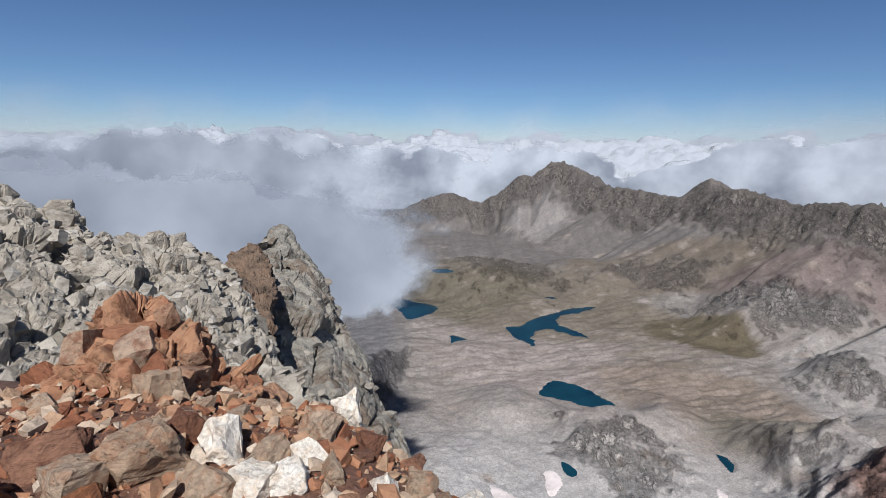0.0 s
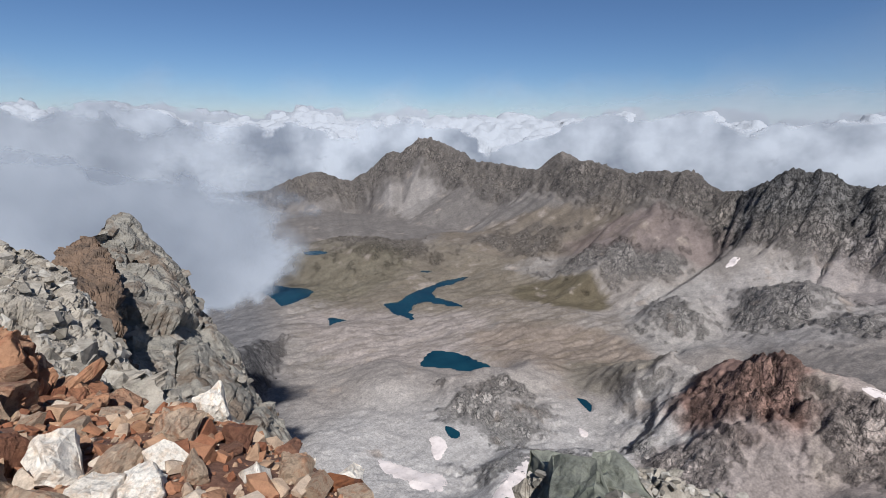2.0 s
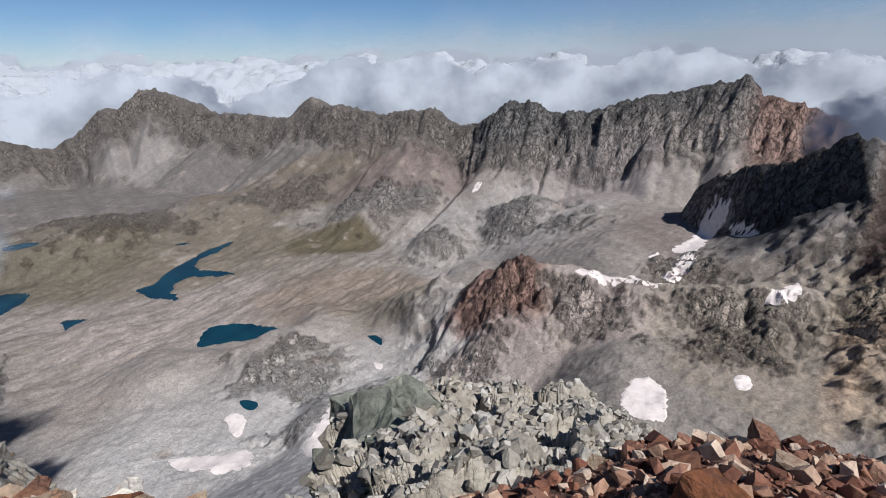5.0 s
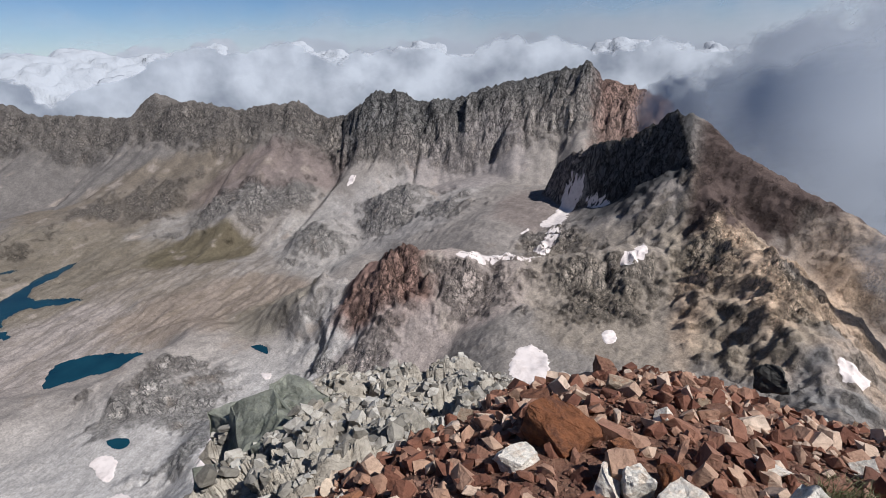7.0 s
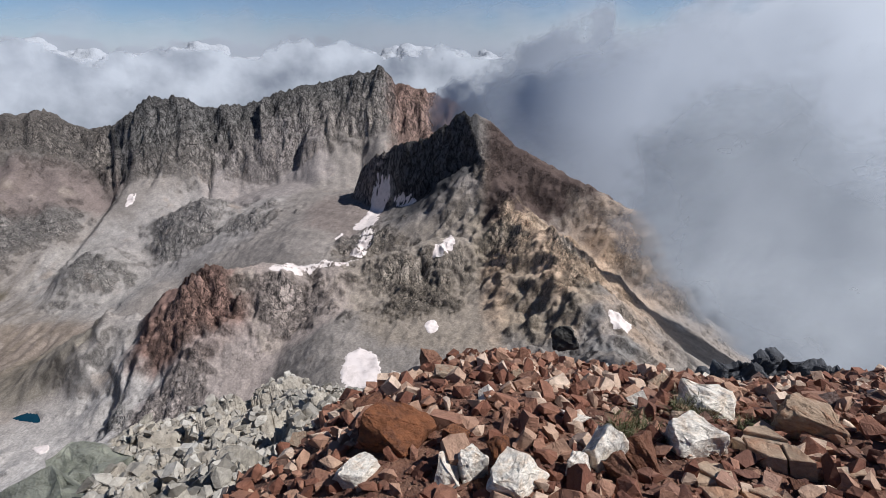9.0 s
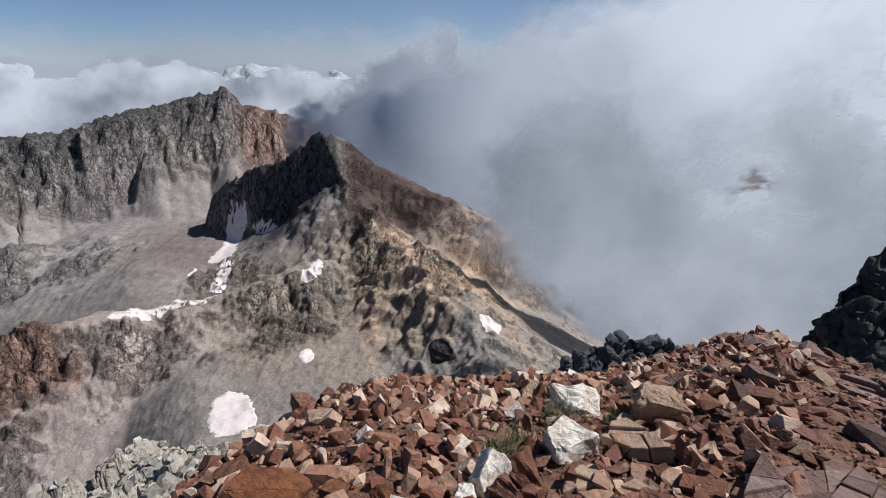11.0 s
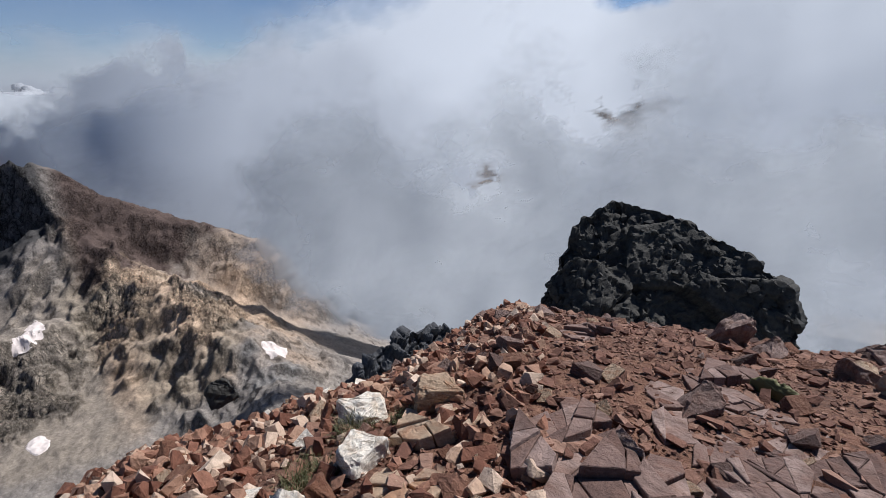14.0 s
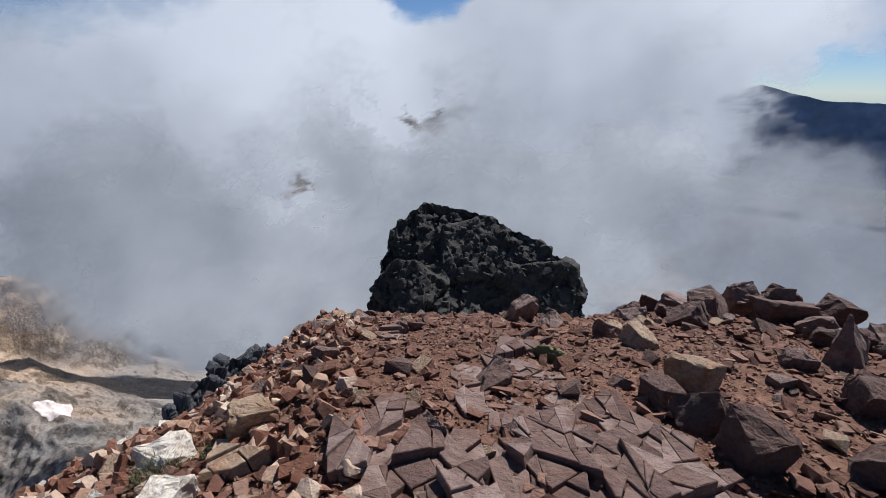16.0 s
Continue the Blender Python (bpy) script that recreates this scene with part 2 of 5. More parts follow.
def land(x, y):
    """Height over the plan, and how far each place lies from bare rock (0 on it, 1 off it)."""
    r = np.hypot(x, y)
    az = np.degrees(np.arctan2(x, y))
    az = np.where(az < -70, az + 360, az)
    summit = summit_top(x, y)
    # the mountain's own flanks and the basin floor
    flank = np.where(r < 360, -1.32 * r - 1.5, -476.7 - 0.13 * (r - 360))
    floor = -600 + 190 * sstep(40, 66, az) * (1 - sstep(94, 108, az)) * (1 - sstep(1500, 2600, r)) + 50 * sstep(1600, 2300, r) * (1 - sstep(2600, 3600, r))
    floor = floor - 200 * sstep(110, 150, az)
    floor = floor - 120 * sstep(200, 230, az) - 90 * sstep(-2, -25, az)
    z = smax(flank, floor, 70)
    cliff = np.ones_like(r)
    for name in RIDGES:
        h, far = ridge_height(x, y, name, z)
        if name in ("pyramid", "spur_head"):
            # the pyramid's northern side is a wall
            edge = np.interp(r, (1130, 1185, 1247, 1300), (84.2, 83.1, 82.0, 82.0))
            h = h - np.minimum(2.6 * np.radians(np.maximum(edge - az, 0)) * r, 170)
        cliff = np.where(h > z - 15, np.minimum(cliff, 1 - BARENESS.get(name, 1.0) * (1 - sstep(0.6, 1.5, far))), cliff)
        z = smax(h, z, 14)
    for b, d, w, h in HILLS:
        cx, cy, _ = at(b, d, 0)
        q = ((x - cx) ** 2 + (y - cy) ** 2) / (w * w)
        z = z + h * np.exp(-q * q)
    rough = sstep(40, 400, r)
    show, ribs = outcrops(x, y)
    bare = np.maximum(show, 1 - cliff)
    z = z + rough * (26 * fbm2(x / 330, y / 330, 3, 50) + 11 * fbm2(x / 95, y / 95, 4, 60, 0.55, True) * (0.3 + 0.8 * bare)) + rough * ribs
    # low ledges that run along the basin
    ledge = fbm2((x + 0.35 * y) / 150, (y - 0.35 * x) / 34, 3, 71, 0.55, True)
    z = z + rough * (6 * ledge + 4.0 * fbm2((x + 0.3 * y) / 70, (y - 0.3 * x) / 15, 3, 73, 0.55, True)) * cliff * sstep(900, 1200, r) * (1 - sstep(1900, 2300, r)) * (1 - sstep(36, 46, az))
    # strata: the rock weathers back in steps
    band = z + 16 * fbm2(x / 210, y / 210, 3, 150) + 0.05 * x
    layered = rough * sstep(-0.35, 0.15, fbm2(x / 180, y / 180, 3, 160)) * sstep(450, 700, r)
    z = z + layered * 1.1 * (0.3 + bare) * np.sin(band * (2 * np.pi / 19))
    z = z + sstep(15, 60, r) * (1 - 0.5 * rough) * 1.6 * fbm2(x / 9, y / 9, 4, 83, 0.55, True) + rough * (0.24 + 0.95 * bare) * (8.5 * fbm2(x / 30, y / 30, 3, 90, 0.6, True) + 3.6 * fbm2(x / 11, y / 11, 2, 94, 0.6, True))
    near = 1 - sstep(12, 40, r)
    z = np.where(r < 40, np.maximum(z - 60 * near, summit), z)
    z = z + near * grit_relief(x, y)
    return z, 1 - bare


# ---- materials ----
def material(name):
    m = bpy.data.materials.new(name)
    m.use_nodes = True
    nt = m.node_tree
    return m, nt.nodes, nt.links, nt.nodes["Principled BSDF"]


def noise_node(N, L, vec, scale, detail=5, rough=0.6, kind="FBM", distortion=0.0):
    n = N.new("ShaderNodeTexNoise")
    n.inputs["Scale"].default_value, n.inputs["Detail"].default_value = scale, detail
    n.inputs["Roughness"].default_value, n.inputs["Distortion"].default_value = rough, distortion
    L.new(vec, n.inputs["Vector"])
    return n.outputs["Fac"]


def ramp(N, L, fac, *stops):
    r = N.new("ShaderNodeValToRGB")
    e = r.color_ramp.elements
    while len(e) < len(stops):
        e.new(0.5)
    for el, (p, c) in zip(e, stops):
        el.position, el.color = p, (*c, 1) if len(c) == 3 else c
    L.new(fac, r.inputs["Fac"])
    return r.outputs["Color"]


def mixed(N, L, a, b, fac, mode="MIX"):
    m = N.new("ShaderNodeMix")
    m.data_type, m.blend_type = "RGBA", mode
    for sock, v in ((m.inputs[0], fac), (m.inputs[6], a), (m.inputs[7], b)):
        if isinstance(v, (int, float)):
            sock.default_value = v
        elif isinstance(v, tuple):
            sock.default_value = (*v, 1)
        else:
            L.new(v, sock)
    return m.outputs[2]


def calc(N, L, op, a, b=0.0):
    m = N.new("ShaderNodeMath")
    m.operation = op
    for sock, v in zip(m.inputs, (a, b)):
        if isinstance(v, (int, float)):
            sock.default_value = v
        else:
            L.new(v, sock)
    return m.outputs[0]


def bump(N, L, height, strength, distance, normal=None):
    b = N.new("ShaderNodeBump")
    b.inputs["Strength"].default_value, b.inputs["Distance"].default_value = strength, distance
    L.new(height, b.inputs["Height"])
    if normal is not None:
        L.new(normal, b.inputs["Normal"])
    return b.outputs["Normal"]


def land_material():
    """Scree, ledges and cliffs of the far land: soil, rock and painted shade with broken rock over it."""
    m, N, L, P = material("mountain_land")
    pos = N.new("ShaderNodeNewGeometry").outputs["Position"]
    tone, bare = N.new("ShaderNodeAttribute"), N.new("ShaderNodeAttribute")
    tone.attribute_name, bare.attribute_name = "soil_rock_shade", "bare"
    normal = N.new("ShaderNodeSeparateXYZ")
    L.new(N.new("ShaderNodeNewGeometry").outputs["Normal"], normal.inputs[0])
    mid, fine, grit = noise_node(N, L, pos, 0.06, 7, 0.70), noise_node(N, L, pos, 0.30, 4, 0.7), noise_node(N, L, pos, 0.9, 3, 0.75)
    # bare rock where it breaks through or where the ground is steep
    steep = calc(N, L, "SUBTRACT", 1.0, normal.outputs["Z"])
    rocky = calc(N, L, "ADD", calc(N, L, "MULTIPLY", steep, 0.8), calc(N, L, "MULTIPLY", bare.outputs["Fac"], 0.52))
    rocky = calc(N, L, "ADD", rocky, calc(N, L, "MULTIPLY", calc(N, L, "SUBTRACT", mid, 0.5), 1.0))
    mr = N.new("ShaderNodeMapRange")
    mr.interpolation_type = "SMOOTHSTEP"
    mr.inputs["From Min"].default_value, mr.inputs["From Max"].default_value = 0.25, 0.85
    L.new(rocky, mr.inputs["Value"])
    rock = mr.outputs[0]

    # open joints: winding lines, longer upright than across
    def joint(size, upright, seed):
        lie = N.new("ShaderNodeMapping")
        lie.inputs["Location"].default_value, lie.inputs["Rotation"].default_value, lie.inputs["Scale"].default_value = (seed, 2 * seed, 0), (0.25, 0.2, 0.5), (1.0, 1.0, upright)
        L.new(pos, lie.inputs["Vector"])
        n = noise_node(N, L, lie.outputs[0], 1.0 / size, 4, 0.55, distortion=0.3)
        return calc(N, L, "ABSOLUTE", calc(N, L, "SUBTRACT", n, 0.5))
    joints = calc(N, L, "MINIMUM", joint(30.0, 0.4, 3.0), calc(N, L, "MULTIPLY", joint(14.0, 0.6, 11.0), 1.5))
    cut = ramp(N, L, joints, (0.0, (0.16, 0.16, 0.17)), (0.025, (0.78, 0.78, 0.78)), (0.065, (1.45, 1.44, 1.43)))
    speckle = ramp(N, L, grit, (0.32, (0.84, 0.84, 0.84)), (0.5, (1, 1, 1)), (0.68, (1.14, 1.14, 1.14)))
    # single boulders, each with a tone of its own
    boulders = []
    for size in (4.5, 11.0):
        vor, sep = N.new("ShaderNodeTexVoronoi"), N.new("ShaderNodeSeparateColor")
        vor.inputs["Scale"].default_value = 1.0 / size
        L.new(pos, vor.inputs["Vector"])
        L.new(vor.outputs["Color"], sep.inputs[0])
        boulders.append(sep.outputs[0])
    stones = calc(N, L, "ADD", calc(N, L, "MULTIPLY", boulders[0], 0.62), calc(N, L, "MULTIPLY", boulders[1], 0.38))
    speckle = mixed(N, L, speckle, ramp(N, L, stones, (0.1, (0.88, 0.88, 0.88)), (0.5, (1, 1, 1)), (0.9, (1.12, 1.12, 1.11))), 1.0, "MULTIPLY")
    scree = mixed(N, L, tone.outputs["Color"], ramp(N, L, mid, (0.35, (0.88, 0.87, 0.86)), (0.65, (1.13, 1.12, 1.11))), 1.0, "MULTIPLY")
    scree = mixed(N, L, scree, ramp(N, L, fine, (0.34, (0.76, 0.75, 0.75)), (0.5, (1, 1, 1)), (0.66, (1.22, 1.22, 1.22))), 1.0, "MULTIPLY")
    scree = mixed(N, L, scree, speckle, 1.0, "MULTIPLY")
    rocks = mixed(N, L, tone.outputs["Color"], ramp(N, L, fine, (0.34, (0.66, 0.65, 0.66)), (0.5, (1.18, 1.18, 1.18)), (0.66, (1.78, 1.76, 1.73))), 1.0, "MULTIPLY")
    rocks = mixed(N, L, mixed(N, L, rocks, speckle, 1.0, "MULTIPLY"), cut, 1.0, "MULTIPLY")
    L.new(mixed(N, L, scree, rocks, rock), P.inputs["Base Color"])
    P.inputs["Roughness"].default_value = 0.95
    P.inputs["Specular IOR Level"].default_value = 0.1
    groove = ramp(N, L, joints, (0.0, (0, 0, 0)), (0.10, (1, 1, 1)))
    n1 = bump(N, L, calc(N, L, "MULTIPLY", groove, calc(N, L, "ADD", 0.06, rock)), 1.0, 4.0)
    n2 = bump(N, L, calc(N, L, "MULTIPLY", mid, calc(N, L, "ADD", 0.25, calc(N, L, "MULTIPLY", rock, 0.9))), 0.9, 6.5, n1)
    L.new(bump(N, L, calc(N, L, "MULTIPLY", fine, calc(N, L, "ADD", 0.2, rock)), 1.0, 2.6, n2), P.inputs["Normal"])
    return m


def ground_material():
    """Reddish grit between the summit's stones."""
    m, N, L, P = material("summit_grit")
    pos = N.new("ShaderNodeNewGeometry").outputs["Position"]
    a, b, c = noise_node(N, L, pos, 1.3, 5), noise_node(N, L, pos, 14, 5, 0.7), noise_node(N, L, pos, 70, 3, 0.6)
    col = ramp(N, L, b, (0.3, (0.075, 0.034, 0.020)), (0.5, (0.165, 0.077, 0.044)), (0.7, (0.26, 0.145, 0.09)))
    col = mixed(N, L, col, ramp(N, L, a, (0.35, (0.75, 0.72, 0.7)), (0.65, (1.2, 1.15, 1.1))), 1.0, "MULTIPLY")
    L.new(col, P.inputs["Base Color"])
    P.inputs["Roughness"].default_value = 0.95
    L.new(bump(N, L, c, 0.7, 0.015, bump(N, L, b, 0.9, 0.05)), P.inputs["Normal"])
    return m


def stone_material(name, colours, stain=None, scale=1.0, island=False, lichen=0.0, relief=1.0, folded=True):
    """Broken mountain stone. colours: the range one stone may have; stain: a second colour in patches."""
    m, N, L, P = material(name)
    tc = N.new("ShaderNodeTexCoord").outputs["Object"] if not island else N.new("ShaderNodeNewGeometry").outputs["Position"]
    if island:
        rnd = N.new("ShaderNodeNewGeometry").outputs["Random Per Island"]
    else:
        rnd = N.new("ShaderNodeObjectInfo").outputs["Random"]
    shift = N.new("ShaderNodeVectorMath")
    shift.operation = "ADD"
    L.new(tc, shift.inputs[0])
    comb = N.new("ShaderNodeCombineXYZ")
    L.new(calc(N, L, "MULTIPLY", rnd, 37.0), comb.inputs[0])
    L.new(calc(N, L, "MULTIPLY", rnd, 91.0), comb.inputs[1])
    L.new(comb.outputs[0], shift.inputs[1])
    v = shift.outputs[0]
    base = ramp(N, L, rnd, *[(i / max(1, len(colours) - 1), c) for i, c in enumerate(colours)])
    blotch = noise_node(N, L, v, 3.2 * scale, 6, 0.65, distortion=0.4)
    fold = N.new("ShaderNodeMapping")
    fold.inputs["Rotation"].default_value, fold.inputs["Scale"].default_value = (0.5, 0.3, 0.0), (1.0, 1.3, 1.9) if folded else (1.0, 1.15, 1.3)
    L.new(v, fold.inputs["Vector"])
    grain = noise_node(N, L, fold.outputs[0], 7 * scale, 7, 0.68)
    speck = noise_node(N, L, v, 95 * scale, 3, 0.7)
    if stain:
        base = mixed(N, L, base, stain, calc(N, L, "MULTIPLY", ramp(N, L, blotch, (0.48, (0, 0, 0)), (0.62, (1, 1, 1))), 0.75))
    col = mixed(N, L, base, ramp(N, L, grain, (0.32, (0.62, 0.60, 0.58)), (0.5, (1, 1, 1)), (0.68, (1.22, 1.2, 1.17))), 0.9, "MULTIPLY")
    col = mixed(N, L, col, ramp(N, L, speck, (0.3, (0.84, 0.84, 0.84)), (0.7, (1.12, 1.12, 1.12))), 0.8, "MULTIPLY")
    if lichen:
        spots = noise_node(N, L, v, 7 * scale, 6, 0.75)
        col = mixed(N, L, col, (0.30, 0.31, 0.20), calc(N, L, "MULTIPLY", ramp(N, L, spots, (0.56, (0, 0, 0)), (0.66, (1, 1, 1))), lichen))
    L.new(col, P.inputs["Base Color"])
    P.inputs["Roughness"].default_value = 0.85
    P.inputs["Specular IOR Level"].default_value = 0.25
    vor = N.new("ShaderNodeTexVoronoi")
    vor.feature = "DISTANCE_TO_EDGE"
    vor.inputs["Scale"].default_value = 4.5 * scale
    L.new(v, vor.inputs["Vector"])
    crack = ramp(N, L, vor.outputs["Distance"], (0.0, (0, 0, 0)), (0.05, (1, 1, 1)))
    n1 = bump(N, L, blotch, 0.6 * relief, 0.09 / scale)
    n2 = bump(N, L, crack, 0.14 * relief, 0.02 / scale, n1)
    L.new(bump(N, L, grain, 0.85 * relief, 0.035 / scale, n2), P.inputs["Normal"])
    return m


def water_material():
    m, N, L, P = material("lake_water")
    pos = N.new("ShaderNodeNewGeometry").outputs["Position"]
    deep = noise_node(N, L, pos, 0.012, 3)
    L.new(ramp(N, L, deep, (0.35, (0.004, 0.024, 0.040)), (0.65, (0.008, 0.040, 0.058))), P.inputs["Base Color"])
    P.inputs["Roughness"].default_value = 0.22
    P.inputs["Specular IOR Level"].default_value = 0.2
    L.new(bump(N, L, noise_node(N, L, pos, 0.4, 3), 0.15, 0.4), P.inputs["Normal"])
    return m


def snow_material():
    m, N, L, P = material("old_snow")
    pos = N.new("ShaderNodeNewGeometry").outputs["Position"]
    a = noise_node(N, L, pos, 0.09, 6, 0.7)
    L.new(ramp(N, L, a, (0.3, (0.52, 0.435, 0.385)), (0.55, (0.68, 0.585, 0.53))), P.inputs["Base Color"])
    P.inputs["Roughness"].default_value = 0.8
    L.new(bump(N, L, a, 0.15, 0.6), P.inputs["Normal"])
    return m


def cloud_material(name, noise_size, wisp=0.8, grey=0.40, crisp=(0.12, 0.85), puffy=0.12):
    """Vapour: thin where its density is low, lit through and through by the sun."""
    m, N, L, P = material(name)
    N.remove(P)
    pos = N.new("ShaderNodeNewGeometry").outputs["Position"]
    dens = N.new("ShaderNodeAttribute")
    dens.attribute_name = "vapour"
    n = noise_node(N, L, pos, 1.0 / noise_size, 5, 0.5, distortion=0.25)
    body = calc(N, L, "ADD", dens.outputs["Fac"], calc(N, L, "MULTIPLY", calc(N, L, "SUBTRACT", n, 0.5), wisp))
    mr = N.new("ShaderNodeMapRange")
    mr.interpolation_type = "SMOOTHSTEP"
    mr.inputs["From Min"].default_value, mr.inputs["From Max"].default_value = crisp
    L.new(body, mr.inputs["Value"])
    d, t, x = N.new("ShaderNodeBsdfDiffuse"), N.new("ShaderNodeBsdfTranslucent"), N.new("ShaderNodeBsdfTransparent")
    # light is scattered inside the vapour: it shines on whichever side the sun strikes
    # shading of thick and thin vapour is put into the colour by noise
    soft = noise_node(N, L, pos, 0.45 / noise_size, 4, 0.5)
    puff = bump(N, L, n, puffy, noise_size * 0.3)
    for s, side in ((d, 1.2), (t, -1.2)):
        lean, unit = N.new("ShaderNodeVectorMath"), N.new("ShaderNodeVectorMath")
        lean.operation, unit.operation = "ADD", "NORMALIZE"
        L.new(puff, lean.inputs[0])
        lean.inputs[1].default_value = tuple(side * SUN_DIR)
        L.new(lean.outputs[0], unit.inputs[0])
        L.new(ramp(N, L, soft, (0.33, (grey * 0.50, grey * 0.535, grey * 0.60)), (0.64, (grey * 1.13, grey * 1.16, grey * 1.20))), s.inputs["Color"])
        L.new(unit.outputs[0], s.inputs["Normal"])
    lit, out = N.new("ShaderNodeAddShader"), N.new("ShaderNodeMixShader")
    L.new(d.outputs[0], lit.inputs[0])
    L.new(t.outputs[0], lit.inputs[1])
    L.new(mr.outputs[0], out.inputs[0])
    L.new(x.outputs[0], out.inputs[1])
    L.new(lit.outputs[0], out.inputs[2])
    L.new(out.outputs[0], N["Material Output"].inputs["Surface"])
    return m


def cumulus_material():
    m, N, L, P = material("cumulus")
    pos = N.new("ShaderNodeNewGeometry").outputs["Position"]
    n = noise_node(N, L, pos, 0.02, 6, 0.6)
    P.inputs["Base Color"].default_value = (0.375, 0.38, 0.392, 1)
    P.inputs["Roughness"].default_value = 1.0
    P.inputs["Specular IOR Level"].default_value = 0.0
    P.inputs["Subsurface Weight"].default_value = 0.0
    L.new(bump(N, L, n, 0.5, 25.0), P.inputs["Normal"])
    return m


def plain_material(name, colour, rough=0.9):
    m, N, L, P = material(name)
    pos = N.new("ShaderNodeNewGeometry").outputs["Position"]
    n = noise_node(N, L, pos, 0.01, 5)
    L.new(mixed(N, L, colour, ramp(N, L, n, (0.3, (0.75, 0.75, 0.75)), (0.7, (1.2, 1.2, 1.2))), 1.0, "MULTIPLY"), P.inputs["Base Color"])
    P.inputs["Roughness"].default_value = rough
    return m


LAND, GRIT, WATER, SNOW = land_material(), ground_material(), water_material(), snow_material()
CUMULUS = cumulus_material()


# ---- mesh helpers ----
def sheet(name, x, y, z, mat, smooth=True, attrs=None, colours=None, close=False):
    """A grid of rows and columns as one mesh."""
    rows, cols = x.shape
    co = np.stack([x, y, z], -1).reshape(-1, 3).astype(np.float32)
    i, j = np.meshgrid(np.arange(rows - 1), np.arange(cols if close else cols - 1), indexing="ij")
    a, b = i * cols + j, i * cols + (j + 1) % cols
    quads = np.stack([a, b, b + cols, a + cols], -1).reshape(-1, 4).astype(np.int32)
    me = bpy.data.meshes.new(name)
    me.vertices.add(len(co))
    me.vertices.foreach_set("co", co.ravel())
    me.loops.add(quads.size)
    me.loops.foreach_set("vertex_index", quads.ravel())
    me.polygons.add(len(quads))
    me.polygons.foreach_set("loop_start", np.arange(0, quads.size, 4, dtype=np.int32))
    me.polygons.foreach_set("use_smooth", np.full(len(quads), smooth))
    me.update(calc_edges=True)
    for key, val in (attrs or {}).items():
        me.attributes.new(key, "FLOAT", "POINT").data.foreach_set("value", val.astype(np.float32).ravel())
    for key, val in (colours or {}).items():
        rgba = np.concatenate([val.reshape(-1, 3), np.ones((val.size // 3, 1))], 1).astype(np.float32)
        me.attributes.new(key, "FLOAT_COLOR", "POINT").data.foreach_set("color", rgba.ravel())
    for m in mat if isinstance(mat, (list, tuple)) else [mat]:
        me.materials.append(m)
    return new(name, me)


# ---- lakes: centre bearing and distance, level, outline as (bearing, distance) corners ----
LAKES = {}


def lake_basin(name, level, shore):
    LAKES[name] = (level, shore)


lake_basin("far_lake", -597, [(-6.99, 1848), (-4.77, 1848), (-3.32, 1807), (-1.79, 1787), (-0.51, 1737), (-2.16, 1663), (-4.05, 1626), (-5.34, 1726)])
lake_basin("forked_lake", -590, [(7.61, 1556), (8.95, 1466), (11.10, 1420), (11.30, 1452), (10.79, 1495), (12.62, 1558), (15.05, 1538), (17.70, 1519), (15.76, 1581), (14.07, 1618), (13.93, 1681), (15.88, 1746), (18.13, 1830), (17.71, 1849), (14.96, 1790), (12.57, 1700), (10.67, 1638), (9.36, 1569)])
lake_basin("dark_tarn", -572, [(12.17, 1081), (13.24, 1147), (14.59, 1163), (17.84, 1143), (20.13, 1109), (21.59, 1080), (21.05, 1061), (18.60, 1054), (15.26, 1066)])
lake_basin("small_tarn", -594, [(1.08, 1470), (2.14, 1462), (3.22, 1435), (2.01, 1420), (1.22, 1403), (1.05, 1429)])
lake_basin("long_tarn", -575, [(12.12, 1867), (13.20, 1878), (13.76, 1849), (12.85, 1842)])
lake_basin("upper_pond", -530, [(15.50, 777), (16.47, 774), (17.51, 757), (16.86, 744), (15.85, 754)])
lake_basin("shelf_pond", -550, [(32.15, 951), (33.26, 950), (34.06, 927), (33.75, 909), (32.87, 927)])
lake_basin("ice_pond", -500, [(26.99, 665), (28.29, 659), (29.39, 639), (30.42, 615), (30.51, 591), (29.72, 594), (29.49, 622), (28.48, 648)])
lake_basin("dam_lake", -520, [(-1.32, 2012), (0.31, 2022), (1.42, 1980), (-0.68, 1963)])


def outline(points, n=90, wobble=0.02, seed=0):
    """A closed, slightly uneven shore through a few corners given by bearing and distance."""
    p = np.array([at(b, d, 0)[:2] for b, d in points])
    c = p.mean(0)
    k = len(p)
    t = np.linspace(0, k, n, endpoint=False)
    i, f = t.astype(int), (t % 1)[:, None]
    p0, p1, p2, p3 = p[(i - 1) % k], p[i % k], p[(i + 1) % k], p[(i + 2) % k]
    q = 0.5 * (2 * p1 + (p2 - p0) * f + (2 * p0 - 5 * p1 + 4 * p2 - p3) * f * f + (3 * p1 - p0 - 3 * p2 + p3) * f ** 3)
    size = np.abs(p - c).mean()
    ang = t / k * 2 * np.pi
    q = q + wobble * size * np.stack([fbm2(np.cos(ang) * 9, np.sin(ang) * 9, 4, seed), fbm2(np.cos(ang) * 9, np.sin(ang) * 9, 4, seed + 9)], 1)
    return q


def inside(x, y, poly):
    hit = np.zeros(x.shape, bool)
    a, b = poly, np.roll(poly, -1, 0)
    for (x0, y0), (x1, y1) in zip(a, b):
        if y0 != y1:
            hit ^= ((y0 > y) != (y1 > y)) & (x < (x1 - x0) * (y - y0) / (y1 - y0) + x0)
    return hit


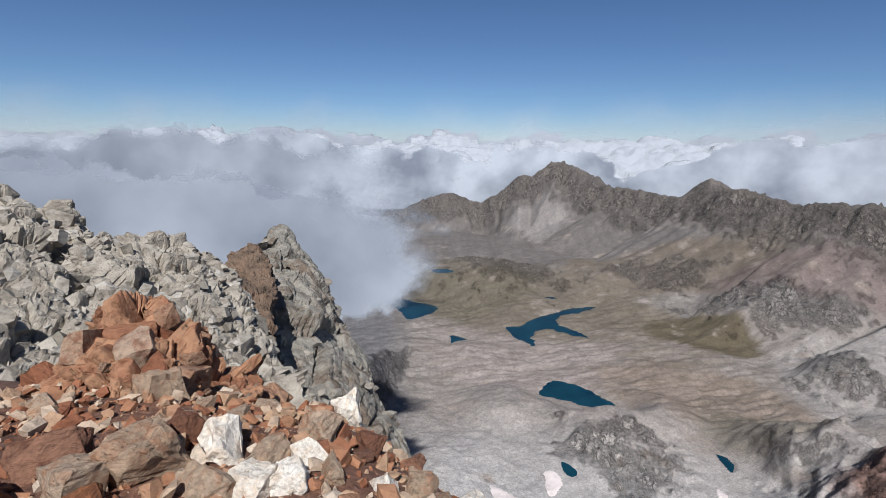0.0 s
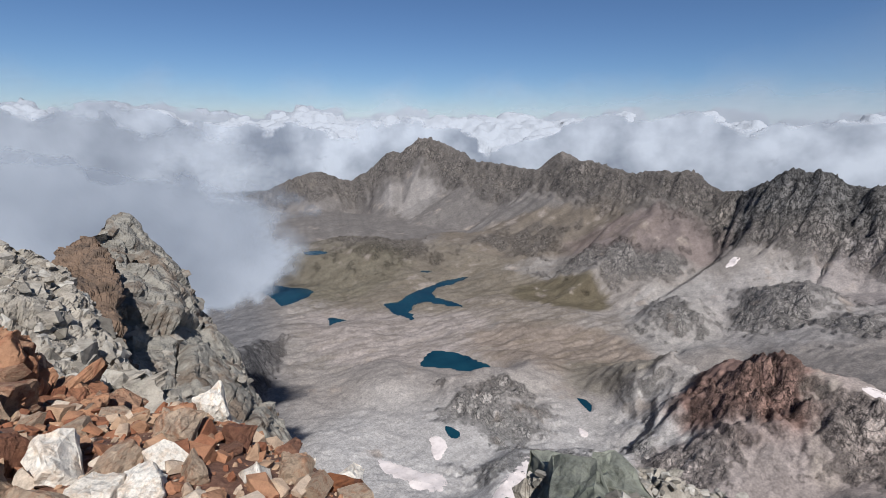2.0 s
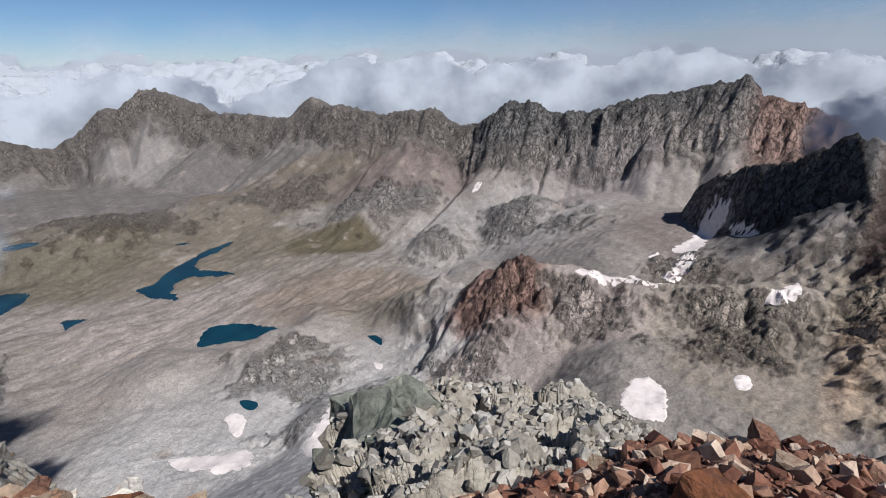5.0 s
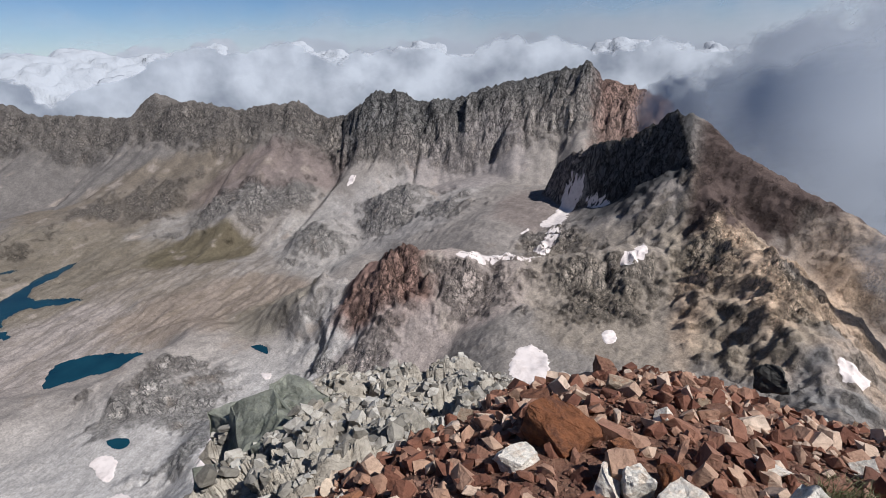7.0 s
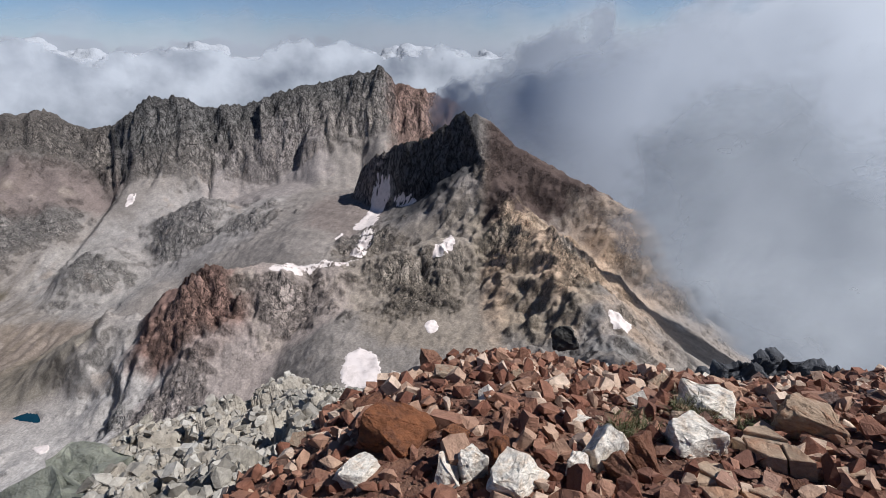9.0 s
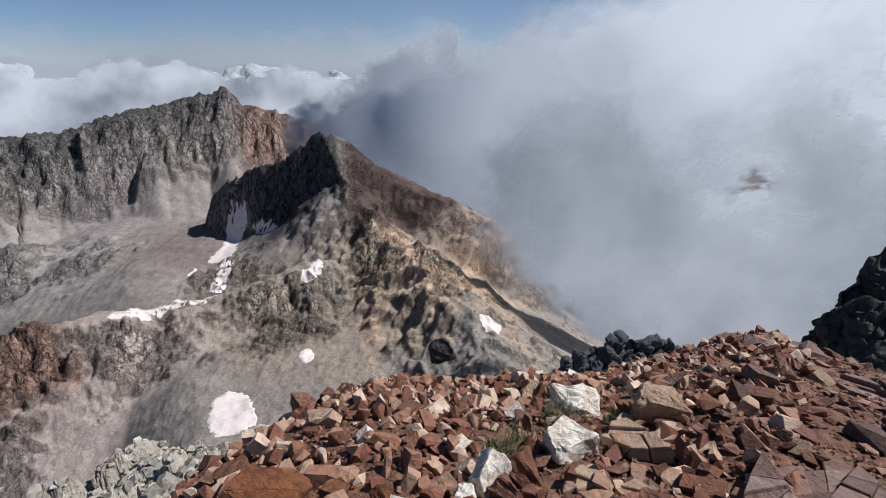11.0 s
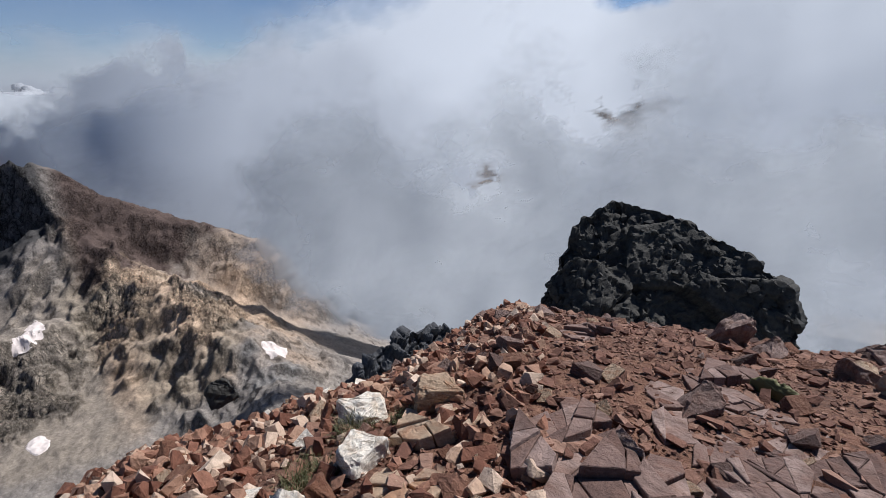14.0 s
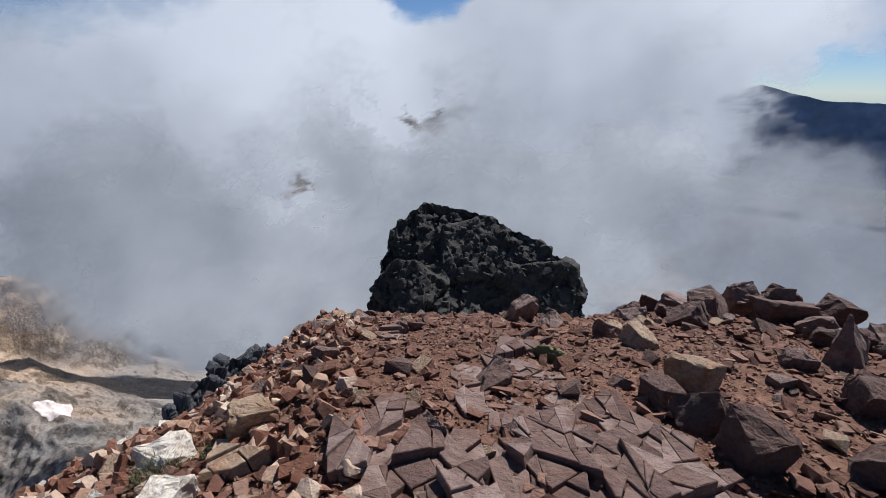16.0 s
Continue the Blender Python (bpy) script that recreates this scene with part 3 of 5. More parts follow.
def edge_gap(x, y, poly):
    best = np.full(x.shape, 1e9)
    for a, b in zip(poly, np.roll(poly, -1, 0)):
        d = b - a
        t = np.clip(((x - a[0]) * d[0] + (y - a[1]) * d[1]) / max(d @ d, 1e-9), 0, 1)
        best = np.minimum(best, np.hypot(x - a[0] - t * d[0], y - a[1] - t * d[1]))
    return best


SHORES = {k: outline(v[1], 90, 0.12, 300 + i) for i, (k, v) in enumerate(LAKES.items())}


def settled(x, y):
    """The land with the lake basins pressed into it."""
    z, cliff = land(x, y)
    for k, (level, _) in LAKES.items():
        poly = SHORES[k]
        lo, hi = poly.min(0) - 90, poly.max(0) + 90
        m = (x > lo[0]) & (x < hi[0]) & (y > lo[1]) & (y < hi[1])
        if not m.any():
            continue
        xm, ym = x[m], y[m]
        gap, wet = edge_gap(xm, ym, poly), inside(xm, ym, poly)
        w = 1 - sstep(8, 85, gap)
        shore = level + 0.5 + 0.10 * gap
        zz = z[m] * (1 - w) + w * np.minimum(np.maximum(z[m], level + 0.4 + 0.02 * gap), shore + 4)
        z[m] = np.where(wet, level - 0.6 - np.minimum(gap, 8) * 0.4, zz)
    return z, cliff


# kinds of ground: bearing, distance, half widths in degrees and metres, colour, share
SOILS = []


def soil(*area):
    SOILS.append(area)


soil(10, 1330, 13, 260, (0.285, 0.240, 0.210), 0.9)
soil(14, 1780, 17, 330, (0.150, 0.124, 0.092), 0.85)
soil(2, 1950, 9, 330, (0.132, 0.113, 0.082), 0.9)
soil(30, 1230, 11, 190, (0.215, 0.170, 0.135), 0.95)
soil(25, 1500, 7, 160, (0.205, 0.170, 0.138), 0.7)
soil(37, 1080, 7, 130, (0.185, 0.158, 0.122), 0.8)
soil(29, 1690, 6.0, 120, (0.105, 0.086, 0.056), 1.0)
soil(25, 2200, 11, 190, (0.142, 0.114, 0.086), 0.9)
soil(33, 1930, 10, 110, (0.215, 0.192, 0.172), 0.85)
soil(42, 1560, 6, 260, (0.275, 0.248, 0.222), 0.9)
soil(53, 1620, 9, 280, (0.285, 0.255, 0.230), 0.9)
soil(60, 1830, 7, 190, (0.262, 0.226, 0.204), 1.0)
soil(11, 3080, 3.2, 190, (0.285, 0.255, 0.230), 0.5)
soil(38, 2070, 9, 120, (0.160, 0.122, 0.108), 0.8)
soil(68, 1330, 5, 190, (0.190, 0.154, 0.134), 0.9)
soil(50, 850, 7, 110, (0.225, 0.142, 0.112), 1.1)
soil(49, 700, 9, 80, (0.270, 0.222, 0.196), 0.8)
soil(63, 820, 7, 120, (0.285, 0.234, 0.202), 0.9)
soil(75, 900, 10, 170, (0.262, 0.219, 0.176), 0.9)
soil(81, 700, 12, 110, (0.222, 0.184, 0.145), 0.9)
soil(93, 720, 7, 120, (0.275, 0.222, 0.165), 0.9)
soil(101, 620, 4, 60, (0.20, 0.188, 0.176), 0.9)
soil(88, 930, 5, 150, (0.270, 0.222, 0.165), 0.8)


def soil_rock_shade(x, y, cliff):
    """Base colour of the land by its kind of rock and soil, with the pyramid wall's shade painted in."""
    r, az = np.hypot(x, y), np.degrees(np.arctan2(x, y))
    n1, n2, n3 = fbm2(x / 260, y / 260, 4, 120), fbm2(x / 70, y / 70, 4, 130), fbm2(x / 22, y / 22, 4, 140)

    def lay(col, rgb, w):
        return col + (np.array(rgb) - col) * np.clip(w, 0, 1)[..., None]
    c = np.zeros(x.shape + (3,)) + (0.245, 0.212, 0.184)
    c = lay(c, (0.148, 0.130, 0.116), sstep(1900, 2300, r))
    c = lay(c, (0.385, 0.356, 0.328), (1 - sstep(700, 1040, r + 150 * n1)) * sstep(-10, 2, az) * (1 - sstep(44, 56, az)) * 0.9)
    c = lay(c, (0.215, 0.188, 0.163), sstep(50, 62, az) * (1 - sstep(640, 780, r)) * 0.8)
    for b, d, wb, wd, rgb, share in SOILS:
        q = ((az - b) / wb) ** 2 + ((r - d) / wd) ** 2
        c = lay(c, rgb, share * sstep(0.12, 0.62, np.exp(-q * q) + 0.30 * n2 + 0.14 * n3))
    # screes run downhill in stripes; low ledges show as brown lines in the basin
    stripe = fbm2(np.radians(az) * r / 20 + 0.5 * n2, r / 230, 4, 180, 0.6)
    c = c * (1 + 0.20 * stripe * cliff * np.maximum(sstep(36, 44, az), sstep(1850, 2050, r)))[..., None]
    ledge = fbm2((x + 0.35 * y) / 120, (y - 0.35 * x) / 20, 4, 190, 0.6, True)
    c = lay(c, (0.085, 0.066, 0.043), sstep(0.15, 0.5, ledge) * cliff * sstep(1000, 1150, r) * (1 - sstep(2000, 2400, r)) * (1 - sstep(34, 44, az)) * 0.34)
    rock = 1 - cliff
    far = sstep(1900, 2100, r)
    c = lay(c, (0.165, 0.141, 0.119), rock * (0.8 + 0.3 * n2) * far)
    c = lay(c, (0.108, 0.101, 0.094), rock * sstep(45, 47, az) * (1 - sstep(75, 76.5, az)) * sstep(1600, 1750, r) * far * 0.9)
    c = lay(c, (0.24, 0.135, 0.10), sstep(72.8, 75, az + 0.9 * n3) * (1 - sstep(84, 90, az)) * sstep(1600, 1800, r) * 0.6)
    spur = sstep(84, 87, az + 1.2 * n2) * (1 - sstep(104, 110, az)) * sstep(560, 650, r) * (1 - sstep(1050, 1150, r))
    c = lay(c, (0.40, 0.285, 0.195), spur * (0.5 + 0.9 * n2))
    streak = np.exp(-((az - 85.5 - 0.021 * (1130 - r)) / 2.0) ** 2) * sstep(650, 720, r) * (1 - sstep(1090, 1150, r))
    c = lay(c, (0.54, 0.39, 0.27), streak * (0.9 + 0.7 * n3))
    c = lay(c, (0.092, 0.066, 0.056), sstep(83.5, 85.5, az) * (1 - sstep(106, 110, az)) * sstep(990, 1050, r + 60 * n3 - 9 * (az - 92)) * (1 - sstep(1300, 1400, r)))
    # the pyramid's shaded north wall: its shade is painted near-black here
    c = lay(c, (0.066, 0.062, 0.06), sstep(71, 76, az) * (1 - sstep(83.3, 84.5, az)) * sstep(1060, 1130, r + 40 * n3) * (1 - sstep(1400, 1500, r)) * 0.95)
    c = lay(c, (0.14, 0.13, 0.125), sstep(-2, -8, az) * sstep(150, 300, r))
    c = lay(c, (0.30, 0.29, 0.28), (1 - sstep(150, 260, r)))
    return c * (1 + 0.14 * n3 + 0.12 * n2)[..., None]


# ---- the ground: one sheet from the summit to the horizon ----
rows = np.concatenate([[0.001], np.geomspace(0.1, 14, 130), np.geomspace(14.4, 255, 70), np.geomspace(258, 3700, 520), np.geomspace(3740, 4900, 16)])
cols = np.concatenate([np.linspace(-47, 112, 760), np.linspace(112.4, 192, 200), np.linspace(194, 311, 40)])
gr, gb = np.meshgrid(rows, np.radians(cols), indexing="ij")
gx, gy = gr * np.sin(gb), gr * np.cos(gb)
blocks = [settled(gx[i:i + 14], gy[i:i + 14]) for i in range(0, len(rows), 14)]
gz, gcliff = np.concatenate([q[0] for q in blocks]), np.concatenate([q[1] for q in blocks])
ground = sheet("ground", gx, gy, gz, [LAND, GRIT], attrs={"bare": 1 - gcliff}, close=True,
               colours={"soil_rock_shade": np.concatenate([soil_rock_shade(gx[i:i + 14], gy[i:i + 14], gcliff[i:i + 14]) for i in range(0, len(rows), 14)])})
inner = (np.repeat(rows[:-1], len(cols)) < 13.5).astype(np.int32)
ground.data.polygons.foreach_set("material_index", inner)
tagged(ground, "mountain summit, scree slopes, cliffs and brown valley floor", "ground", kind="structure")


def height(x, y):
    x, y = np.atleast_1d(np.asarray(x, float)), np.atleast_1d(np.asarray(y, float))
    if np.hypot(x, y).max() < 11:
        return summit_top(x, y) + grit_relief(x, y)
    return settled(x, y)[0]


def filled(name, poly, level, mat):
    bm = bmesh.new()
    vs = [bm.verts.new((px, py, level)) for px, py in poly]
    f = bm.faces.new(vs)
    if f.normal.z < 0:
        f.normal_flip()
    bmesh.ops.triangulate(bm, faces=[f])
    me = bpy.data.meshes.new(name)
    bm.to_mesh(me)
    bm.free()
    me.materials.append(mat)
    return new(name, me)


LAKE_WORDS = {"far_lake": "dark teal mountain lake beside the cloud", "forked_lake": "dark blue forked lake in the brown basin", "dark_tarn": "dark green tarn with stony shore",
              "small_tarn": "small dark tarn between brown ledges", "long_tarn": "narrow dark pool in the meadow", "dam_lake": "pale lake far down the valley",
              "upper_pond": "small teal pond in grey scree", "shelf_pond": "small dark pond on a grey shelf", "ice_pond": "teal meltwater pond beside old snow"}
for k, (level, _) in LAKES.items():
    # a little wider than the basin's rim, so that the shore closes over it
    c = SHORES[k].mean(0)
    tagged(filled(k, c + (SHORES[k] - c) * 1.04, level, WATER), LAKE_WORDS[k], "lake", kind="structure")


# ---- old snow lying on the slopes ----
def snow_patch(points, label, lift=1.2, seed=0):
    poly = outline(points, 80, 0.08, 400 + seed)
    cells = 84
    lo, hi = poly.min(0), poly.max(0)
    u, v = np.meshgrid(np.linspace(lo[0], hi[0], cells), np.linspace(lo[1], hi[1], cells), indexing="ij")
    gap, inn = edge_gap(u, v, poly), inside(u, v, poly)
    size = np.linalg.norm(hi - lo)
    d = np.where(inn, gap, -gap) + 0.05 * size * fbm2(u / (size * 0.22), v / (size * 0.22), 5, 410 + seed, 0.65)
    z = height(u.ravel(), v.ravel()).reshape(u.shape)
    bare = z.copy()
    for _ in range(30):
        p = np.pad(z, 1, mode="edge")
        z = 0.2 * (p[1:-1, 1:-1] + p[:-2, 1:-1] + p[2:, 1:-1] + p[1:-1, :-2] + p[1:-1, 2:])
    z = np.maximum(z, bare - 0.6 * lift) + lift * np.clip(d / (0.04 * size), -1.5, 0.6)
    ob = sheet("snow_patch", u, v, z, SNOW)
    bm = bmesh.new()
    bm.from_mesh(ob.data)
    keep = (d > -0.02 * size).ravel()
    bm.verts.ensure_lookup_table()
    bmesh.ops.delete(bm, geom=[w for w, k in zip(bm.verts, keep) if not k], context="VERTS")
    bm.to_mesh(ob.data)
    bm.free()
    return tagged(ob, label, "snow", "old snow patches")


snow_patch([(72.1, 1357), (73.3, 1333), (73.3, 1300), (72.2, 1290), (70.9, 1160), (69.6, 1165), (68.7, 1190), (69.0, 1215), (70.6, 1295), (71.5, 1345)], "steep tongue of old snow below a shaded cliff", 1.3, 0)
snow_patch([(70.7, 1143), (71.0, 1082), (69.8, 1019), (68.6, 1008), (67.8, 1035), (69.0, 1066), (69.7, 1125)], "narrow strip of old snow in a gully", 1.3, 1)
snow_patch([(58.4, 850), (61.2, 886), (64.7, 915), (69.3, 866), (68.4, 850), (66.8, 846), (63.3, 848), (61.1, 842)], "long white snow band along the bench", 1.3, 2)
snow_patch([(80.5, 934), (81.2, 886), (79.5, 847), (78.3, 855), (79.4, 882)], "small snow patch on the scree", 1.3, 3)
snow_patch([(66.3, 601), (67.4, 612), (68.6, 623), (70.2, 594), (71.0, 545), (69.4, 530), (68.3, 527), (65.7, 548)], "pinkish snow patch below the summit", 1.3, 4)
snow_patch([(77.1, 671), (78.3, 684), (78.9, 658), (77.7, 642)], "small snow patch at the foot of the slope", 1.3, 5)
snow_patch([(100.5, 661), (102.1, 668), (103.4, 661), (102.4, 635), (100.9, 634)], "snow patch on the grey saddle", 1.3, 6)
snow_patch([(25.1, 629), (26.5, 676), (27.2, 640), (27.7, 600), (29.5, 576), (29.2, 544), (26.5, 525), (23.5, 515), (22.2, 539), (23.4, 587)], "dirty snow wrapped round the meltwater pond", 1.3, 7)
snow_patch([(6.5, 690), (8.8, 682), (12, 655), (15.4, 639), (14.7, 597), (11.1, 618), (7.6, 655)], "thin snow strip in grey scree", 1.3, 8)
snow_patch([(46.00, 1880), (46.42, 1916), (47.01, 1906), (46.65, 1870), (45.82, 1856)], "small snow remnant under the cliffs", 1.3, 9)
snow_patch([(73.8, 1275), (75.7, 1242), (76.5, 1211), (74.7, 1235)], "snow remnant in the cliff's shadow", 1.3, 10)
snow_patch([(66.37, 1128), (67.21, 1155), (67.42, 1143), (66.72, 1121)], "small snow remnant beside the gully", 1.3, 11)
snow_patch([(32.63, 844), (33.70, 836), (33.68, 819), (32.91, 817)], "snow remnant in grey scree", 1.3, 12)
snow_patch([(13.6, 746), (15.6, 737), (15.4, 702), (14.1, 689)], "snow remnant in grey scree", 1.3, 13)


# ---- clouds ----
def cumulus_sea():
    """The sea of cloud behind the far ridges: rounded heads in several sizes."""
    r = np.linspace(3650, 4930, 96)
    b = np.radians(np.linspace(-70, 160, 760))
    rr, bb = np.meshgrid(r, b, indexing="ij")
    x, y = rr * np.sin(bb), rr * np.cos(bb)
    f = ((rr - 3650) / 1280).ravel()
    z = (-440 + 325 * f ** 0.8)
    p = np.stack([x.ravel(), y.ravel(), 0 * f], 1)
    for size, amp, seed in ((420, 150, 1), (170, 75, 2), (75, 34, 3)):
        warp = np.stack([vnoise2(p[:, 0] / size, p[:, 1] / size, 60 + seed), vnoise2(p[:, 0] / size, p[:, 1] / size, 70 + seed), 0 * f], 1)
        f1, _, ident = cell3(p / size + 0.3 * warp * (1, 1, 0) + (0, 0, 0.5), seed)
        z = z + amp * np.sqrt(np.clip(1 - f1 * f1 * 1.1, 0, 1)) * (0.4 + 0.8 * ident)
    z = np.where(f > 0.97, z - 400, z)
    z = z - 330 * (1 - sstep(0, 0.55, f))
    ob = sheet("cloud_sea", x, y, z.reshape(x.shape), CUMULUS)
    return tagged(ob, "white sea of cumulus cloud beyond the ridges", "cloud", kind="backdrop")


cumulus_sea()


def veil(name, reach, bearings, heights, density, mat, label, seed, spiral=0.0, flare=0.0):
    """One hanging layer of vapour: a curved, billowing sheet with a density of its own."""
    b = np.linspace(bearings[0], bearings[1], 260)
    e = np.linspace(heights[0], heights[1], 150)
    ee, bb = np.meshgrid(e, b, indexing="ij")
    d = reach * np.exp(-spiral * np.radians(np.minimum(bb - bearings[0], 40))) / (1 - flare * np.tan(np.radians(ee)))
    dens = density(bb + 3.0 * fbm2(bb / 5, ee / 4, 5, seed + 3, 0.6), ee + 2.4 * fbm2(bb / 5, ee / 4, 5, seed + 5, 0.6))
    rim = np.minimum(np.minimum(sstep(0, 0.04, (bb - bearings[0]) / (bearings[1] - bearings[0])), sstep(0, 0.04, (bearings[1] - bb) / (bearings[1] - bearings[0]))),
                     np.minimum(sstep(0, 0.06, (ee - heights[0]) / (heights[1] - heights[0])), sstep(0, 0.06, (heights[1] - ee) / (heights[1] - heights[0]))))
    dens = np.where(rim < 1, dens * rim - 0.6 * (1 - rim), dens)
    x, y, z = d * np.sin(np.radians(bb)), d * np.cos(np.radians(bb)), 1.6 + d * np.tan(np.radians(ee))
    return tagged(sheet(name, x, y, z, mat, attrs={"vapour": dens}), label, "cloud", "cloud banks", kind="stuff")


CLOUD_NEAR, CLOUD_MID, CLOUD_FAR = cloud_material("vapour_near", 80, 1.5, 0.275, (0.15, 0.75), 0.6), cloud_material("vapour_mid", 190, 1.2, 0.295, puffy=0.15), cloud_material("vapour_far", 420, 1.0, 0.375, puffy=0.12)
CLOUD_GREY = cloud_material("vapour_grey", 170, 1.3, 0.28, (0.2, 0.66), 0.45)
CLOUD_HEAD = cloud_material("vapour_head", 130, 1.3, 0.27, (0.15, 0.75), 0.3)
CLOUD_MIST = cloud_material("vapour_mist", 120, 1.0, 0.255)


def torn(b, e):
    """Ragged holes in the cloud, through which the land behind shows."""
    rags = (0.6 + 1.5 * fbm2(b / 2.8, e / 2.2, 5, 911, 0.6)).clip(0, 1)
    holes = 1.5 * np.exp(-((b - 138.5) / 4.5) ** 2 - ((e + 3.0) / 3.2) ** 2) + 1.4 * np.exp(-((b - 127) / 4.5) ** 2 - ((e + 11) / 3.0) ** 2) + 0.4 * np.exp(-((b - 162) / 4) ** 2 - ((e + 1.2) / 1.6) ** 2)
    window = 1.15 * np.exp(-(np.abs(b - 182) / 11) ** 4 - ((e + 0.4) / 2.6) ** 2) * (0.45 + 0.55 * rags)
    blue = 0.8 * np.exp(-((b - 138) / 4) ** 2 - ((e - 8.5) / 3.0) ** 2) + 0.8 * np.exp(-((b - 141) / 5) ** 2 - ((e - 10.5) / 2.5) ** 2)
    return holes * rags + window + blue


def left_bank(soft, thick):
    def density(b, e):
        edge = np.interp(e, [-24, -21.5, -20, -19, -17, -14.7, -10, -6.2, -4, -2, 2], [-30, -18, -11.5, -8, -4.4, -2.2, -5, -12, -23, -42, -85])
        return thick * (0.5 + (edge - b) / soft).clip(-0.6, 1.05) + 0.25 * fbm2(b / 6, e / 3.5, 5, 333, 0.6)
    return density


def valley_head(b, e):
    top = 0.2 + 1.6 * fbm2(b / 5, 0 * b, 4, 345) - 0.05 * np.maximum(b + 30, 0)
    return 0.95 * ((top - e) / 2.2 + 0.5).clip(-0.6, 1) - 0.03 * np.maximum(b + 22, 0) - 0.06 * np.maximum(-7 - e, 0) + 0.2 * fbm2(b / 4, e / 2, 4, 346)


veil("cloud_bank", 420, (-80, 4), (-26, 4), left_bank(8, 0.95), CLOUD_NEAR, "grey-white cloud spilling over the rocky ridge", 501, 0.0)
veil("cloud_bank", 640, (-80, 4), (-26, 5), left_bank(10, 0.95), CLOUD_MID, "grey-white cloud spilling over the rocky ridge", 521, 0.0)
veil("cloud_bank", 1500, (-80, 4), (-12, 4), valley_head, CLOUD_HEAD, "pale cloud filling the valley head", 541, 0.0)


def right_bank(soft, thick):
    def density(b, e):
        edge = np.interp(e, [-12, -8, -4, 0, 4, 12, 20, 30], [75, 75.5, 76.5, 86, 93, 101, 107, 112])
        top = 1.35 - 0.9 * sstep(5, 17, e + 0.16 * (150 - b))
        side = 1 - 0.75 * sstep(166, 182, b - 0.5 * e)
        lumps = 0.30 * fbm2(b / 10, e / 6, 5, 777, 0.6)
        return thick * ((b - edge) / soft).clip(-0.6, 1.15) * np.minimum(top, 1.0) * side + lumps * sstep(0, 12, b - edge) - torn(b, e)
    return density


def low_mist(soft, thick):
    def density(b, e):
        edge = np.interp(e, [-33, -29, -27.5, -24, -20, -16, -10, -4, 4], [124, 110, 106, 101, 98.5, 97.5, 99, 102, 107])
        side = 1 - 0.2 * sstep(163, 180, b)
        lumps = 0.28 * fbm2(b / 7, e / 5, 5, 888, 0.6)
        return thick * ((b - edge) / soft).clip(-0.6, 1.0) * (1 - 0.9 * sstep(-14, 3, e)) * side + lumps - 0.8 * torn(b, e)
    return density


veil("cloud_bank", 1990, (72, 98), (-16, 13), right_bank(7, 0.95), CLOUD_FAR, "tall bright cloud bank behind the pyramid peak", 561, 0.15)
veil("cloud_bank", 1500, (78, 215), (-22, 12), lambda b, e: right_bank(17, 1.0)(b - 4, e), CLOUD_FAR, "tall bright cloud bank behind the pyramid peak", 581, 0.0)
veil("cloud_bank", 900, (84, 215), (-34, 10), low_mist(9, 0.9), CLOUD_MID, "grey mist rising over the saddle", 601, 0.0)
veil("cloud_bank", 560, (84, 215), (-36, 8), low_mist(14, 0.6), CLOUD_MIST, "grey mist rising over the saddle", 621, 0.0)



def ridge_cloud(b, e):
    top = np.interp(b, [-30, -12, -4, 4, 8, 12, 17, 20, 23, 30, 38, 45, 52, 62, 75, 90], [0.5, 0.3, -0.6, -1.6, -0.8, 0.3, 0.0, -2.4, -2.6, -0.4, 0.4, -0.1, 0.6, 0.2, -0.4, -0.4])
    return 0.85 * ((top + 0.8 * fbm2(b / 3, e / 1.5, 4, 655) - e) / 1.2 + 0.5).clip(-0.6, 1)


veil("cloud_bank", 3950, (-60, 100), (-8, 4.5), ridge_cloud, CLOUD_GREY, "soft grey cloud behind the far ridges", 641, 0.0, 0.6)

HAZE = cloud_material("horizon_haze", 3000, 0.05, 0.31)
veil("haze_band", 4700, (-100, 145), (-3, 15), lambda b, e: 0.58 + (0.14 - 0.25 * sstep(0.5, 5.2, e)) * sstep(20, 60, b) - (0.075 - 0.057 * sstep(20, 65, b)) * np.maximum(e + 1, 0), HAZE, "pale haze along the horizon", 661, 0.0, 0.8)["category"] = "haze"

# ---- hills far beyond the mist, with haze in their colour ----
b = np.linspace(166, 215, 220)
crest = np.interp(b, [166, 171, 174, 176, 178.5, 181, 186, 192, 205, 215], [-3, -1.5, 0.1, 0.6, -0.1, -0.8, -0.9, -0.4, -1, -1.5])
crest = crest + 0.12 * fbm2(b / 1.5, 0 * b, 4, 700)
tt, bb = np.meshgrid(np.linspace(0, 1, 40), b, indexing="ij")
reach = 4250 + 350 * tt + 120 * fbm2(bb * 0.8, tt * 3, 4, 710, 0.5, True) * (1 - tt)
low = -8.0
elev = low + (crest[None, :] - low) * tt
# the blue is distance haze put into the base colour
hills = sheet("far_hills", reach * np.sin(np.radians(bb)), reach * np.cos(np.radians(bb)), reach * np.tan(np.radians(elev)), plain_material("haze_tinted_forest", (0.20, 0.26, 0.36)))
tagged(hills, "wooded hills far beyond the mist, tinted blue with painted haze", "hills", kind="backdrop")


